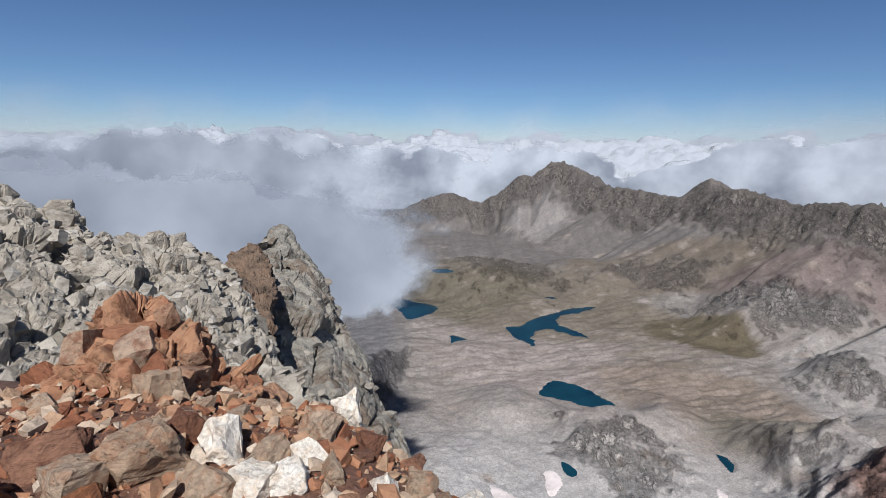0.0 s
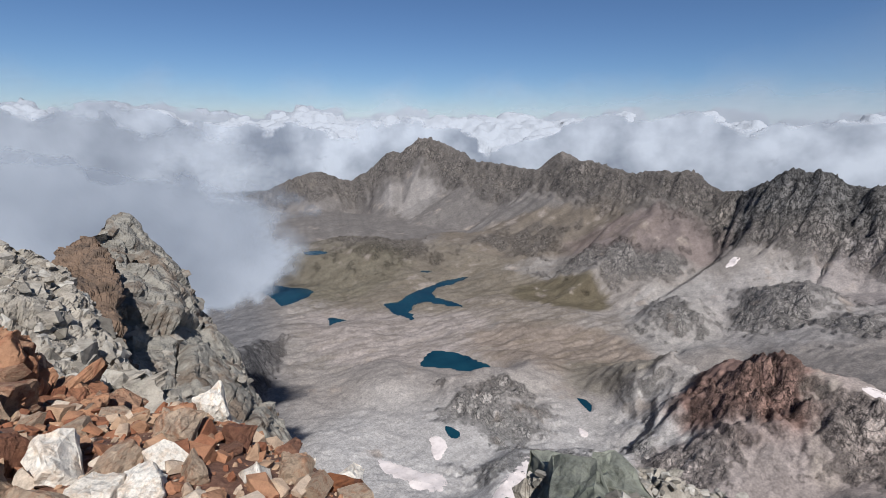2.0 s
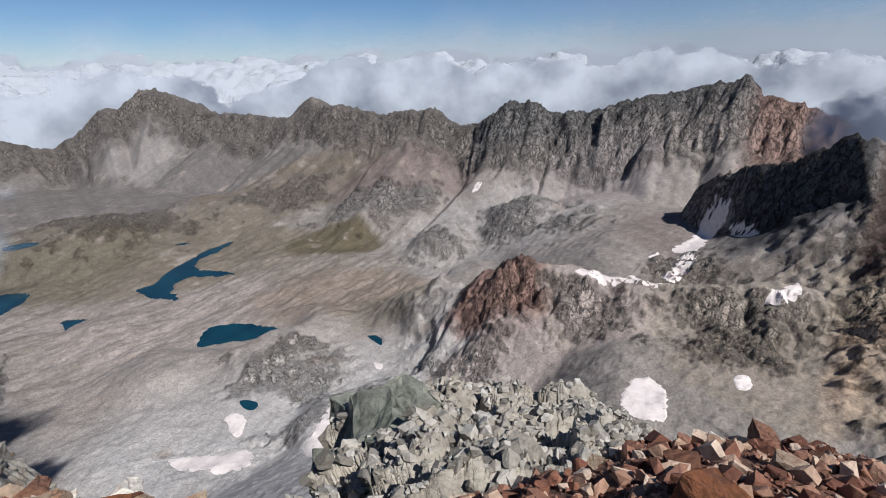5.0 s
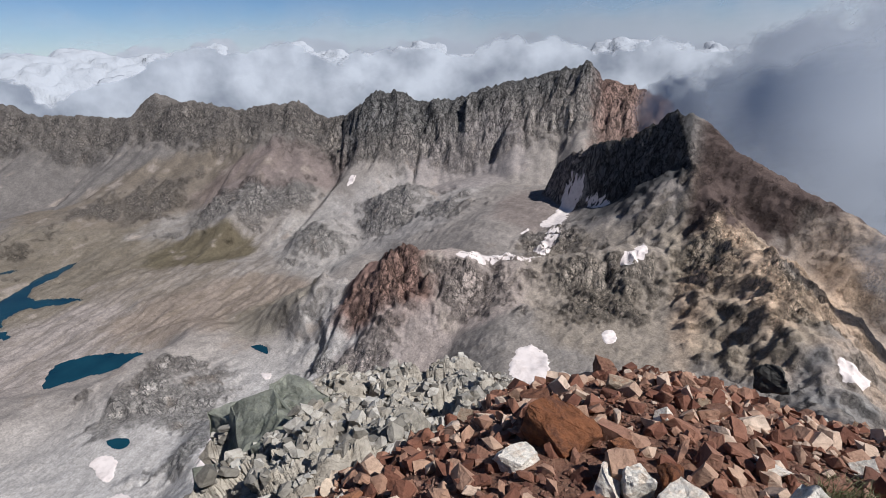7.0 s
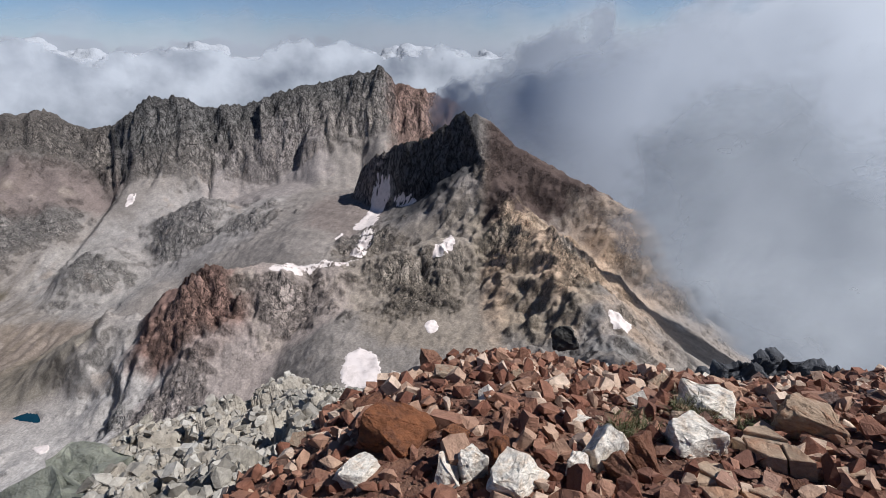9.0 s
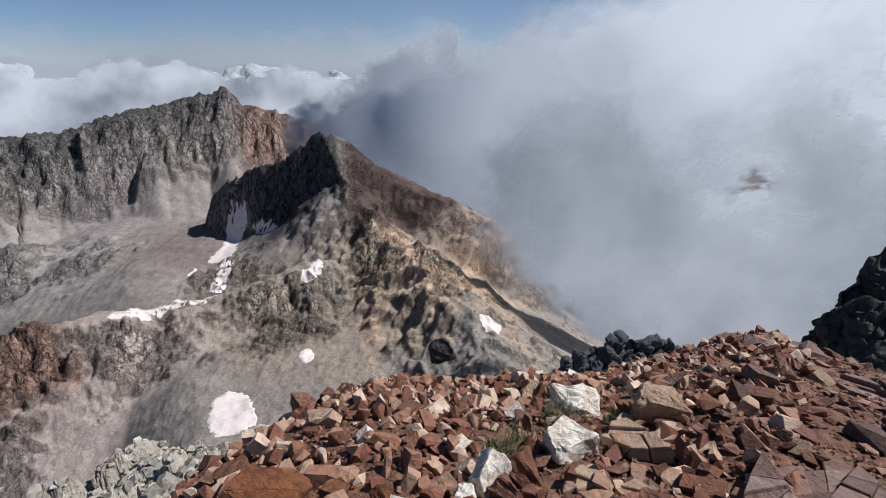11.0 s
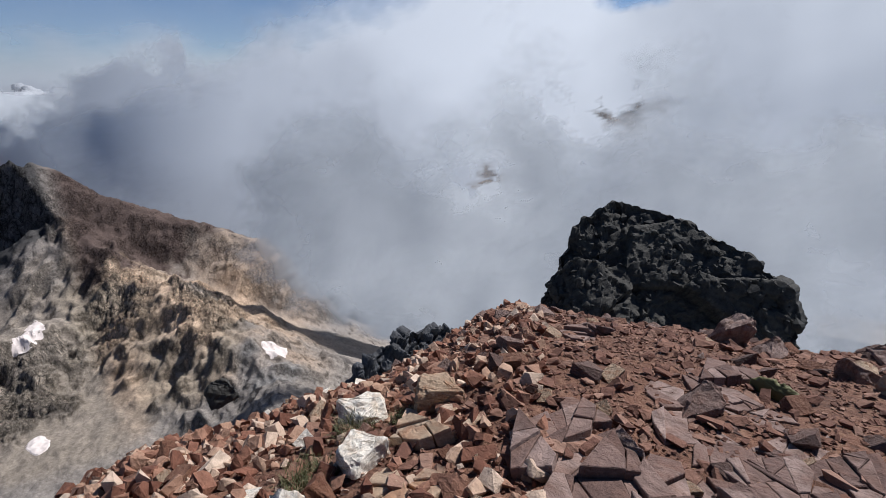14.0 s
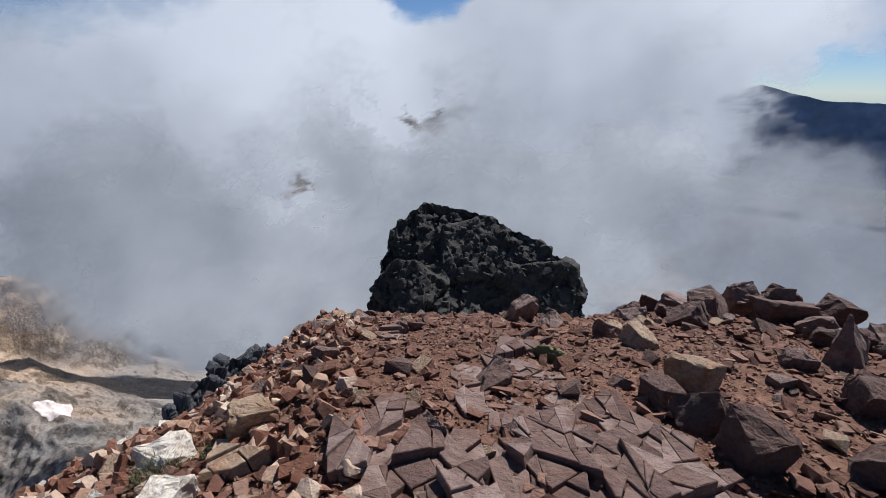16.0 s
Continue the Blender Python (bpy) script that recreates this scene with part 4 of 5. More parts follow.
# ---- crags: bedrock that stands out of the slope ----
def crag(name, crest, front, back, mat, label, blocks=(1.6, 0.5), push=(0.45, 0.14), cols=280, rows=150, seed=0, rough=0.12, lean=0.6, chips=0.0, seam=0.7):
    """Bedrock lofted from a front foot over a crest to a back foot, broken into blocks. Each line: bearing, distance, height."""
    def line(pts, n):
        p = np.array([at(*q) for q in pts])
        t = np.r_[0, np.cumsum(np.linalg.norm(np.diff(p, axis=0), axis=1))]
        s = np.linspace(0, t[-1], n)
        return np.stack([np.interp(s, t, p[:, k]) for k in range(3)], 1)
    f, c, b = line(front, cols), line(crest, cols), line(back, cols)
    k = int(rows * 0.75)
    v1 = np.linspace(0, 1, k)[:, None, None]
    bulge = (v1 * (1 - v1) * lean)
    grid = np.concatenate([f * (1 - v1) + c * v1 + bulge * (c - f).mean(0) * (0, 0, 1.0) * 0.5, (c + (b - c) * np.linspace(0, 1, rows - k + 1)[1:, None, None])], 0)
    du, dv = np.gradient(grid, axis=1), np.gradient(grid, axis=0)
    n = np.cross(du, dv)
    n /= np.linalg.norm(n, axis=2, keepdims=True) + 1e-9
    p = grid.reshape(-1, 3)
    d = np.zeros(len(p))
    for size, amp, sd in ((blocks[0], push[0], seed + 1), (blocks[1], push[1], seed + 2)):
        q = p / size * (1, 1, 0.85)
        q = q + 0.1 * np.stack([vnoise3(q * 1.7, sd + 5), vnoise3(q * 1.7, sd + 6), vnoise3(q * 1.7, sd + 7)], 1)
        f1, f2, ident, face = cell3(q, sd, True)
        d += amp * (2 * ident - 1) + 2.1 * amp * face - seam * amp * np.exp(-((f2 - f1) / 0.06) ** 2)
    if chips:
        _, f2, ident, face = cell3(p / chips, seed + 9, True)
        d += 0.22 * chips * (2 * ident - 1) + 0.5 * chips * face
    small = sum(0.5 ** o * vnoise3(p / (blocks[1] * 0.6) * 2 ** o, seed + 20 + o) for o in range(3))
    d += rough * small
    q = np.pad(d.reshape(rows, cols), 1, mode="edge")
    d = 0.68 * q[1:-1, 1:-1] + 0.08 * (q[:-2, 1:-1] + q[2:, 1:-1] + q[1:-1, :-2] + q[1:-1, 2:])
    fade = np.ones((rows, cols))
    fade[0], fade[-1] = 0.2, 0.2
    grid = grid + n * (d * fade)[..., None] * np.sign(n[k // 2, cols // 2] @ (np.array([0, 0, 1.6]) - grid[k // 2, cols // 2]) or 1)
    ob = sheet(name, grid[..., 0], grid[..., 1], grid[..., 2], mat, smooth=False)
    return tagged(ob, label, "rock", kind="structure")


GREY = stone_material("grey_crag_stone", [(0.35, 0.299, 0.236), (0.405, 0.353, 0.282)], (0.202, 0.169, 0.128), 0.3, lichen=0.1, relief=1.3, folded=False)
PINN = stone_material("pinnacle_stone", [(0.243, 0.216, 0.177), (0.288, 0.26, 0.212)], (0.135, 0.088, 0.056), 0.16, relief=1.4, folded=False)
RUST = stone_material("rust_stone", [(0.344, 0.176, 0.092), (0.391, 0.223, 0.129)], (0.251, 0.1, 0.051), 0.9, lichen=0.12, relief=1.2, folded=False)
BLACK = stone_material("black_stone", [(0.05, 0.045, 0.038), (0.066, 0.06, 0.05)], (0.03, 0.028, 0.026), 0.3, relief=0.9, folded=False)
SLATE = stone_material("slate_grey_stone", [(0.081, 0.08, 0.083), (0.099, 0.097, 0.099)], (0.043, 0.041, 0.041), 0.2, relief=1.4, folded=False)

crag("grey_crag",
     [(-75, 22, 1.0), (-58, 24, 1.2), (-47, 25, 0.4), (-42, 25, -0.4), (-40.6, 24, -0.6), (-39.9, 23, -1.35), (-38.5, 22.5, -1.3), (-37.5, 22, -0.8), (-36.4, 21.5, -1.35), (-35.2, 21, -1.9),
      (-31, 21, -2.1), (-27.4, 22, -2.25), (-24.8, 23, -3.2), (-22.8, 21, -4.3), (-20.8, 16, -4.6), (-19.2, 13, -4.7), (-17, 11.5, -5.6)],
     [(-80, 7, -2.2), (-60, 7, -2.0), (-45, 6.6, -2.2), (-37, 7.5, -2.5), (-30, 8.5, -3.2), (-24, 10, -4.2), (-19, 12, -6.5), (-16, 14, -8)],
     [(-75, 34, -16), (-50, 36, -18), (-35, 33, -20), (-22, 34, -22)], GREY, "broken grey bedrock crag with pale lichen", (1.5, 0.5), (0.38, 0.10), 460, 260, 800, 0.03, 0.35, 0.2)
crag("pinnacle",
     [(-24, 31, -8.5), (-22.6, 32, -5.6), (-21.9, 34, -5.0), (-20.3, 36, -5.0), (-18.9, 38, -4.5), (-17.9, 38, -4.7), (-17.2, 38, -5.9), (-14.8, 37, -7.5), (-12.4, 36, -10.4), (-9.8, 34, -12.8), (-8.6, 33, -15.5), (-6, 30, -18.5), (-2, 28, -21)],
     [(-28, 22, -10), (-23, 19, -10.5), (-19, 17, -9.8), (-15, 17, -9.8), (-10, 18, -10.8), (-6, 18, -12), (-2, 18, -14), (2, 18, -17)],
     [(-24, 44, -30), (-15, 48, -34), (-8, 44, -34), (0, 34, -36)], PINN, "grey and brown rock pinnacle on the ridge", (4.2, 1.0), (0.6, 0.15), 320, 240, 840, 0.08, 0.1)
BROWN_FACE = stone_material("brown_crag_stone", [(0.19, 0.125, 0.082), (0.235, 0.16, 0.108)], (0.11, 0.08, 0.058), 0.2, relief=1.4, folded=False)
crag("brown_face",
     [(-26, 27, -8.5), (-24.6, 29, -5.6), (-24, 30, -4.6), (-21.9, 31, -4.2), (-20.6, 31, -4.3), (-19.6, 30, -4.6), (-19.3, 29.5, -5.2)],
     [(-27, 15, -6.0), (-23.5, 14, -6.2), (-20.6, 13, -6.4), (-18.4, 12.5, -6.8)],
     [(-26, 35, -16), (-21, 37, -15), (-19.3, 36, -18)], BROWN_FACE, "dark brown rock face beside the pinnacle", (2.6, 0.8), (0.3, 0.1), 200, 180, 860, 0.05, 0.1, 0.25)
crag("rust_outcrop",
     [(-44, 7.6, -1.7), (-39, 7.4, -1.15), (-35.5, 7.2, -0.65), (-33, 7.1, -0.28), (-30, 7.0, -0.2), (-28.6, 6.8, -0.42), (-26, 6.6, -0.8), (-22.5, 6.3, -1.25), (-19, 6.2, -1.6)],
     [(-46, 4.6, -1.1), (-38, 4.2, -0.9), (-30, 4.2, -0.85), (-24, 4.5, -0.95), (-18, 5.0, -1.2)],
     [(-44, 9.5, -3.5), (-33, 9.2, -3.5), (-25, 8.8, -3.5), (-18, 8, -3.5)], RUST, "rust-orange bedrock outcrop with broken blocks", (0.62, 0.22), (0.22, 0.09), 360, 230, 880, 0.02, 0.35, 0.11)
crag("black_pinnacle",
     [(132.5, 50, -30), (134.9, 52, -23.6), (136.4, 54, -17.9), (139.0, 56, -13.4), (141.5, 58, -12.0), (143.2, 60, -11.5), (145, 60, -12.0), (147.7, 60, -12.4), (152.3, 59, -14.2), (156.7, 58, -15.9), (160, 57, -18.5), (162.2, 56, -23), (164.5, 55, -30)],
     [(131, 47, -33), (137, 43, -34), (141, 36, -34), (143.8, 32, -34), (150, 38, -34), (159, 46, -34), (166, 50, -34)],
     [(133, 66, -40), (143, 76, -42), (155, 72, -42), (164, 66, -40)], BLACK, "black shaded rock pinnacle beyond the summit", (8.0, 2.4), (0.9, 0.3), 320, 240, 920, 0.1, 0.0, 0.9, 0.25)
crag("black_rib",
     [(108, 33, -22), (112, 34, -19.2), (114.5, 35, -18.9), (116.6, 36, -18.0), (120.8, 38, -18.2), (127.2, 40, -20), (134, 42, -24)],
     [(106, 27, -26), (116, 26, -26), (126, 28, -27), (134, 34, -29)],
     [(108, 42, -34), (118, 46, -36), (134, 50, -38)], SLATE, "blue-black broken rock rib beside the saddle", (1.6, 0.6), (0.5, 0.25), 220, 120, 960, 0.12, 0.1)
crag("grey_rib",
     [(16, 5.6, -6.2), (21, 6.6, -5.2), (26, 8.0, -5.1), (31, 9.5, -5.7), (37, 10.5, -5.8), (45, 11, -6.1), (52.5, 11, -6.25), (60, 11, -6.1), (65, 10.5, -6.4), (71, 9.0, -6.0)],
     [(10, 4.0, -3.0), (20, 3.2, -2.6), (30, 3.0, -2.1), (45, 3.0, -1.8), (58, 3.4, -1.9), (68, 4.0, -2.2), (75, 4.8, -2.9)],
     [(16, 8.5, -13), (31, 12, -16), (50, 14, -18), (71, 12, -16)], GREY, "pale grey bedrock rib strewn with blocks", (0.9, 0.3), (0.3, 0.1), 320, 220, 990, 0.03, 0.2, 0.13)


# ---- loose stones ----
def angular(seed, flat=0.7, cut=0.35, shard=0.5):
    """A convex, angular block about one metre across."""
    rng = random.Random(seed)
    pts = []
    for sx in (-1, 1):
        for sy in (-1, 1):
            for sz in (-1, 1):
                c = [0.5 * sx * rng.uniform(0.55, 1.1), 0.42 * sy * rng.uniform(0.5, 1.12), 0.5 * flat * sz * rng.uniform(0.5, 1.12)]
                if rng.random() < cut:
                    for k in range(3):
                        q = list(c)
                        q[k] *= rng.uniform(0.25, 0.7)
                        pts.append(q)
                else:
                    pts.append(c)
    if rng.random() < shard:
        pts = []
        for _ in range(rng.randrange(9, 14)):
            v = Vector((rng.gauss(0, 1), rng.gauss(0, 1), rng.gauss(0, 1))).normalized()
            pts.append((0.56 * v.x, 0.46 * v.y, 0.55 * flat * v.z))
    bm = bmesh.new()
    vs = [bm.verts.new(p) for p in pts]
    out = bmesh.ops.convex_hull(bm, input=vs)
    bmesh.ops.delete(bm, geom=[v for v in out["geom_interior"] if isinstance(v, bmesh.types.BMVert)], context="VERTS")
    bmesh.ops.dissolve_limit(bm, angle_limit=radians(9), verts=bm.verts, edges=bm.edges)
    return bm


def worn(bm, seed, bevel=0.035, cuts=3, amp=0.03):
    """Break the edges and roughen the faces of a large block."""
    bmesh.ops.bevel(bm, geom=list(bm.edges), offset=bevel, segments=2, profile=0.6, affect="EDGES", clamp_overlap=True)
    bmesh.ops.triangulate(bm, faces=bm.faces)
    long = [e for e in bm.edges if e.calc_length() > 0.12]
    bmesh.ops.subdivide_edges(bm, edges=long, cuts=cuts, use_grid_fill=True)
    bmesh.ops.triangulate(bm, faces=bm.faces)
    p = np.array([v.co[:] for v in bm.verts])
    d = amp * (vnoise3(p * 3.1, seed) + 0.6 * vnoise3(p * 7.3, seed + 1) + 0.4 * vnoise3(p * 15, seed + 2))
    f1, f2, ident = cell3(p * 2.6, seed + 3)
    d += amp * 1.1 * (ident - 0.5) - amp * 0.8 * np.exp(-((f2 - f1) / 0.06) ** 2)
    bm.normal_update()
    for v, k in zip(bm.verts, d):
        v.co += v.normal * k
    return bm


def mesh_of(bm, name, mat):
    me = bpy.data.meshes.new(name)
    bm.to_mesh(me)
    bm.free()
    me.materials.append(mat)
    return me


STONE = {
    "pale": stone_material("pale_quartzite", [(0.68, 0.598, 0.491), (0.8, 0.719, 0.608)], (0.6, 0.463, 0.333), 1.4, relief=0.75),
    "beige": stone_material("beige_schist", [(0.378, 0.263, 0.17), (0.45, 0.334, 0.23)], (0.333, 0.167, 0.089), 1.2),
    "brown": stone_material("brown_schist", [(0.176, 0.079, 0.044), (0.253, 0.13, 0.08)], (0.143, 0.058, 0.034), 1.2),
    "rust": stone_material("rust_schist", [(0.20, 0.075, 0.03), (0.28, 0.115, 0.05)], (0.09, 0.04, 0.025), 1.1),
    "dark": stone_material("purple_brown_schist", [(0.108, 0.063, 0.05), (0.185, 0.116, 0.092), (0.30, 0.212, 0.175)], (0.16, 0.087, 0.062), 1.2),
    "grey": stone_material("grey_gneiss", [(0.31, 0.272, 0.218), (0.43, 0.385, 0.315)], (0.19, 0.165, 0.127), 0.9, lichen=0.12),
}
WORDS = {"pale": "pale cream quartzite block on the rubble", "beige": "beige angular schist block on the summit", "brown": "reddish brown angular block on the rubble",
         "rust": "rust-orange boulder with dark patina", "dark": "dark purple-brown block on the slabs", "grey": "grey gneiss block on the rocky rib"}
# large blocks by kind: x, y, width, height
BLOCKS_NORTH = [
    ("pale", [(-1.36, 3.11, 0.45, 0.36), (-1.03, 2.64, 0.29, 0.22), (-0.83, 2.70, 0.26, 0.18), (-0.32, 2.92, 0.31, 0.27), (-0.88, 4.71, 0.36, 0.48), (0.21, 3.25, 0.38, 0.25)]),
    ("beige", [(-1.66, 2.74, 0.44, 0.36), (-0.88, 3.47, 0.41, 0.32), (-1.07, 2.99, 0.40, 0.28), (-1.24, 2.60, 0.36, 0.24), (-0.62, 2.88, 0.23, 0.19), (-0.10, 3.03, 0.24, 0.24), (-1.86, 2.50, 0.33, 0.28), (-2.48, 4.30, 0.40, 0.42)]),
    ("brown", [(-2.20, 2.78, 0.42, 0.40), (-0.53, 3.59, 0.33, 0.23), (-0.21, 3.92, 0.30, 0.25), (-2.31, 2.38, 0.38, 0.36), (-1.64, 3.15, 0.26, 0.30)]),
    ("rust", [(0.16, 3.02, 0.30, 0.20), (-1.74, 2.35, 0.23, 0.23)])]
BLOCKS_EAST = [
    ("pale", [(1.83, 0.72, 0.21, 0.13), (1.79, 0.30, 0.21, 0.17), (1.84, 0.19, 0.15, 0.17), (1.79, -0.01, 0.25, 0.18), (2.06, -0.41, 0.26, 0.30), (1.95, -0.27, 0.13, 0.13), (2.35, -0.89, 0.31, 0.21), (2.93, -1.16, 0.36, 0.24)]),
    ("rust", [(2.09, 0.63, 0.38, 0.24), (2.07, 0.30, 0.14, 0.12), (1.99, 0.06, 0.20, 0.13)]),
    ("brown", [(2.13, -0.61, 0.31, 0.21), (1.97, -0.48, 0.20, 0.18), (3.79, 0.78, 0.27, 0.19), (2.61, 0.94, 0.23, 0.14)]),
    ("beige", [(2.62, -1.54, 0.36, 0.22)])]
BLOCKS_SOUTH = [
    ("dark", [(1.61, -2.74, 0.40, 0.26), (2.41, -4.87, 0.33, 0.41), (1.49, -1.94, 0.20, 0.20), (0.33, -2.90, 0.31, 0.31), (1.98, -4.63, 0.43, 0.25), (1.35, -5.85, 0.60, 0.34), (0.98, -6.67, 0.75, 0.33), (1.28, -4.40, 0.34, 0.28)]),
    ("dark", [(0.07, -2.73, 0.34, 0.33), (0.42, -7.04, 0.69, 0.41), (-0.05, -6.32, 0.69, 0.38), (-0.44, -7.73, 0.65, 0.37), (-0.45, -4.82, 0.48, 0.60), (-0.15, -4.45, 0.28, 0.19), (-0.54, -3.85, 0.34, 0.29), (-0.44, -3.00, 0.36, 0.32), (0.53, -3.06, 0.30, 0.24)]),
    ("beige", [(0.43, -3.43, 0.36, 0.34), (1.35, -4.72, 0.42, 0.14), (0.95, -4.3, 0.34, 0.2)])]
HEROES = []
SHAPES = {}
rng = random.Random(4)
for ring in (BLOCKS_NORTH, BLOCKS_EAST, BLOCKS_SOUTH):
    for kind, blocks in ring:
        for x, y, w, h in blocks:
            k = rng.randrange(8)
            if (kind, k) not in SHAPES:
                SHAPES[kind, k] = mesh_of(worn(angular(40 + 7 * k, 0.75, 0.6), 30 + k, 0.014 if kind != "rust" else 0.06, 4, 0.034), "boulder", STONE[kind])
            ob = new("boulder", SHAPES[kind, k])
            turn = Euler((rng.uniform(-0.25, 0.25), rng.uniform(-0.25, 0.25), rng.uniform(0, 6.3)))
            z = float(height(x, y)[0])
            ob.matrix_world = Matrix.LocRotScale((x, y, z + 0.22 * h), turn, (w * 1.0, w * 0.95, h * 1.3))
            tagged(ob, WORDS[kind], "boulder", "large blocks on the summit")
            HEROES.append((x, y, 0.36 * w))

# blocks on the grey rib, and single boulders lower down
GREY_SHAPES = [mesh_of(worn(angular(140 + 5 * k, 0.8, 0.45), 60 + k, 0.02, 2, 0.03), "boulder", STONE["grey"]) for k in range(5)]
rib = bpy.data.objects["grey_rib"]
rib_co = np.zeros(len(rib.data.vertices) * 3, np.float32)
rib.data.vertices.foreach_get("co", rib_co)
rib_co = rib_co.reshape(-1, 3)
for k in range(150):
    i = rng.randrange(0, int(len(rib_co) * 0.72))
    p = rib_co[i]
    s = 0.12 + 0.42 * rng.random() ** 2.5
    ob = new("boulder", GREY_SHAPES[k % 5])
    ob.matrix_world = Matrix.LocRotScale(Vector(p) + Vector((0, 0, 0.1 * s)), Euler((rng.uniform(-0.5, 0.5), rng.uniform(-0.5, 0.5), rng.uniform(0, 6.3))), (s, s * rng.uniform(0.7, 1), s * rng.uniform(0.5, 0.9)))
    tagged(ob, WORDS["grey"], "boulder", "grey blocks on the rib")
GREENISH = stone_material("grey_green_gneiss", [(0.17, 0.17, 0.128), (0.235, 0.23, 0.18)], (0.085, 0.087, 0.064), 1.1, lichen=0.3, relief=1.3, folded=False)
BIG = [mesh_of(worn(angular(177 + 6 * k, 0.9, 0.5, 0.3), 71 + k, 0.012, 5, 0.028), "boulder", GREENISH) for k in range(3)]
DARK_BIG = mesh_of(worn(angular(191, 0.9, 0.5), 73, 0.03, 5, 0.06), "boulder", BLACK)
for k, (b, d, z, s) in enumerate(((33.0, 7.3, -4.6, 2.1), (29.5, 6.3, -4.75, 1.5), (37, 8.4, -5.0, 1.5), (26, 5.6, -4.5, 0.9), (35, 6.3, -4.35, 1.2), (31, 8.3, -5.2, 1.5), (40, 7.6, -4.75, 0.9), (34, 5.4, -3.9, 0.7))):
    ob = new("boulder", BIG[k % 3])
    ob.matrix_world = Matrix.LocRotScale(at(b, d, z), Euler((0.25 * math.sin(2 * k), -0.2 * math.cos(k), b + k)), (s, s * 0.85, s * 0.95))
    tagged(ob, "large weathered grey-green boulder on the rib", "boulder")
ob = new("boulder", DARK_BIG)
ob.matrix_world = Matrix.LocRotScale(at(95.3, 14.6, -7.3), Euler((0.2, -0.15, 95.3)), (1.0, 0.9, 1.05))
tagged(ob, "dark boulder standing on the saddle slope", "boulder")


# ---- cracked slabs ----
def halves(poly, p, n):
    """A convex outline cut in two by the line through p across n."""
    out = ([], [])
    side = [(q - p).dot(n) for q in poly]
    for i, q in enumerate(poly):
        j = (i + 1) % len(poly)
        out[side[i] > 0].append(q)
        if (side[i] > 0) != (side[j] > 0):
            x = q + (poly[j] - q) * (side[i] / (side[i] - side[j]))
            out[0].append(x)
            out[1].append(x)
    return out


def spread_of(poly):
    return 0.5 * abs(sum(poly[i - 1].x * poly[i].y - poly[i].x * poly[i - 1].y for i in range(len(poly))))


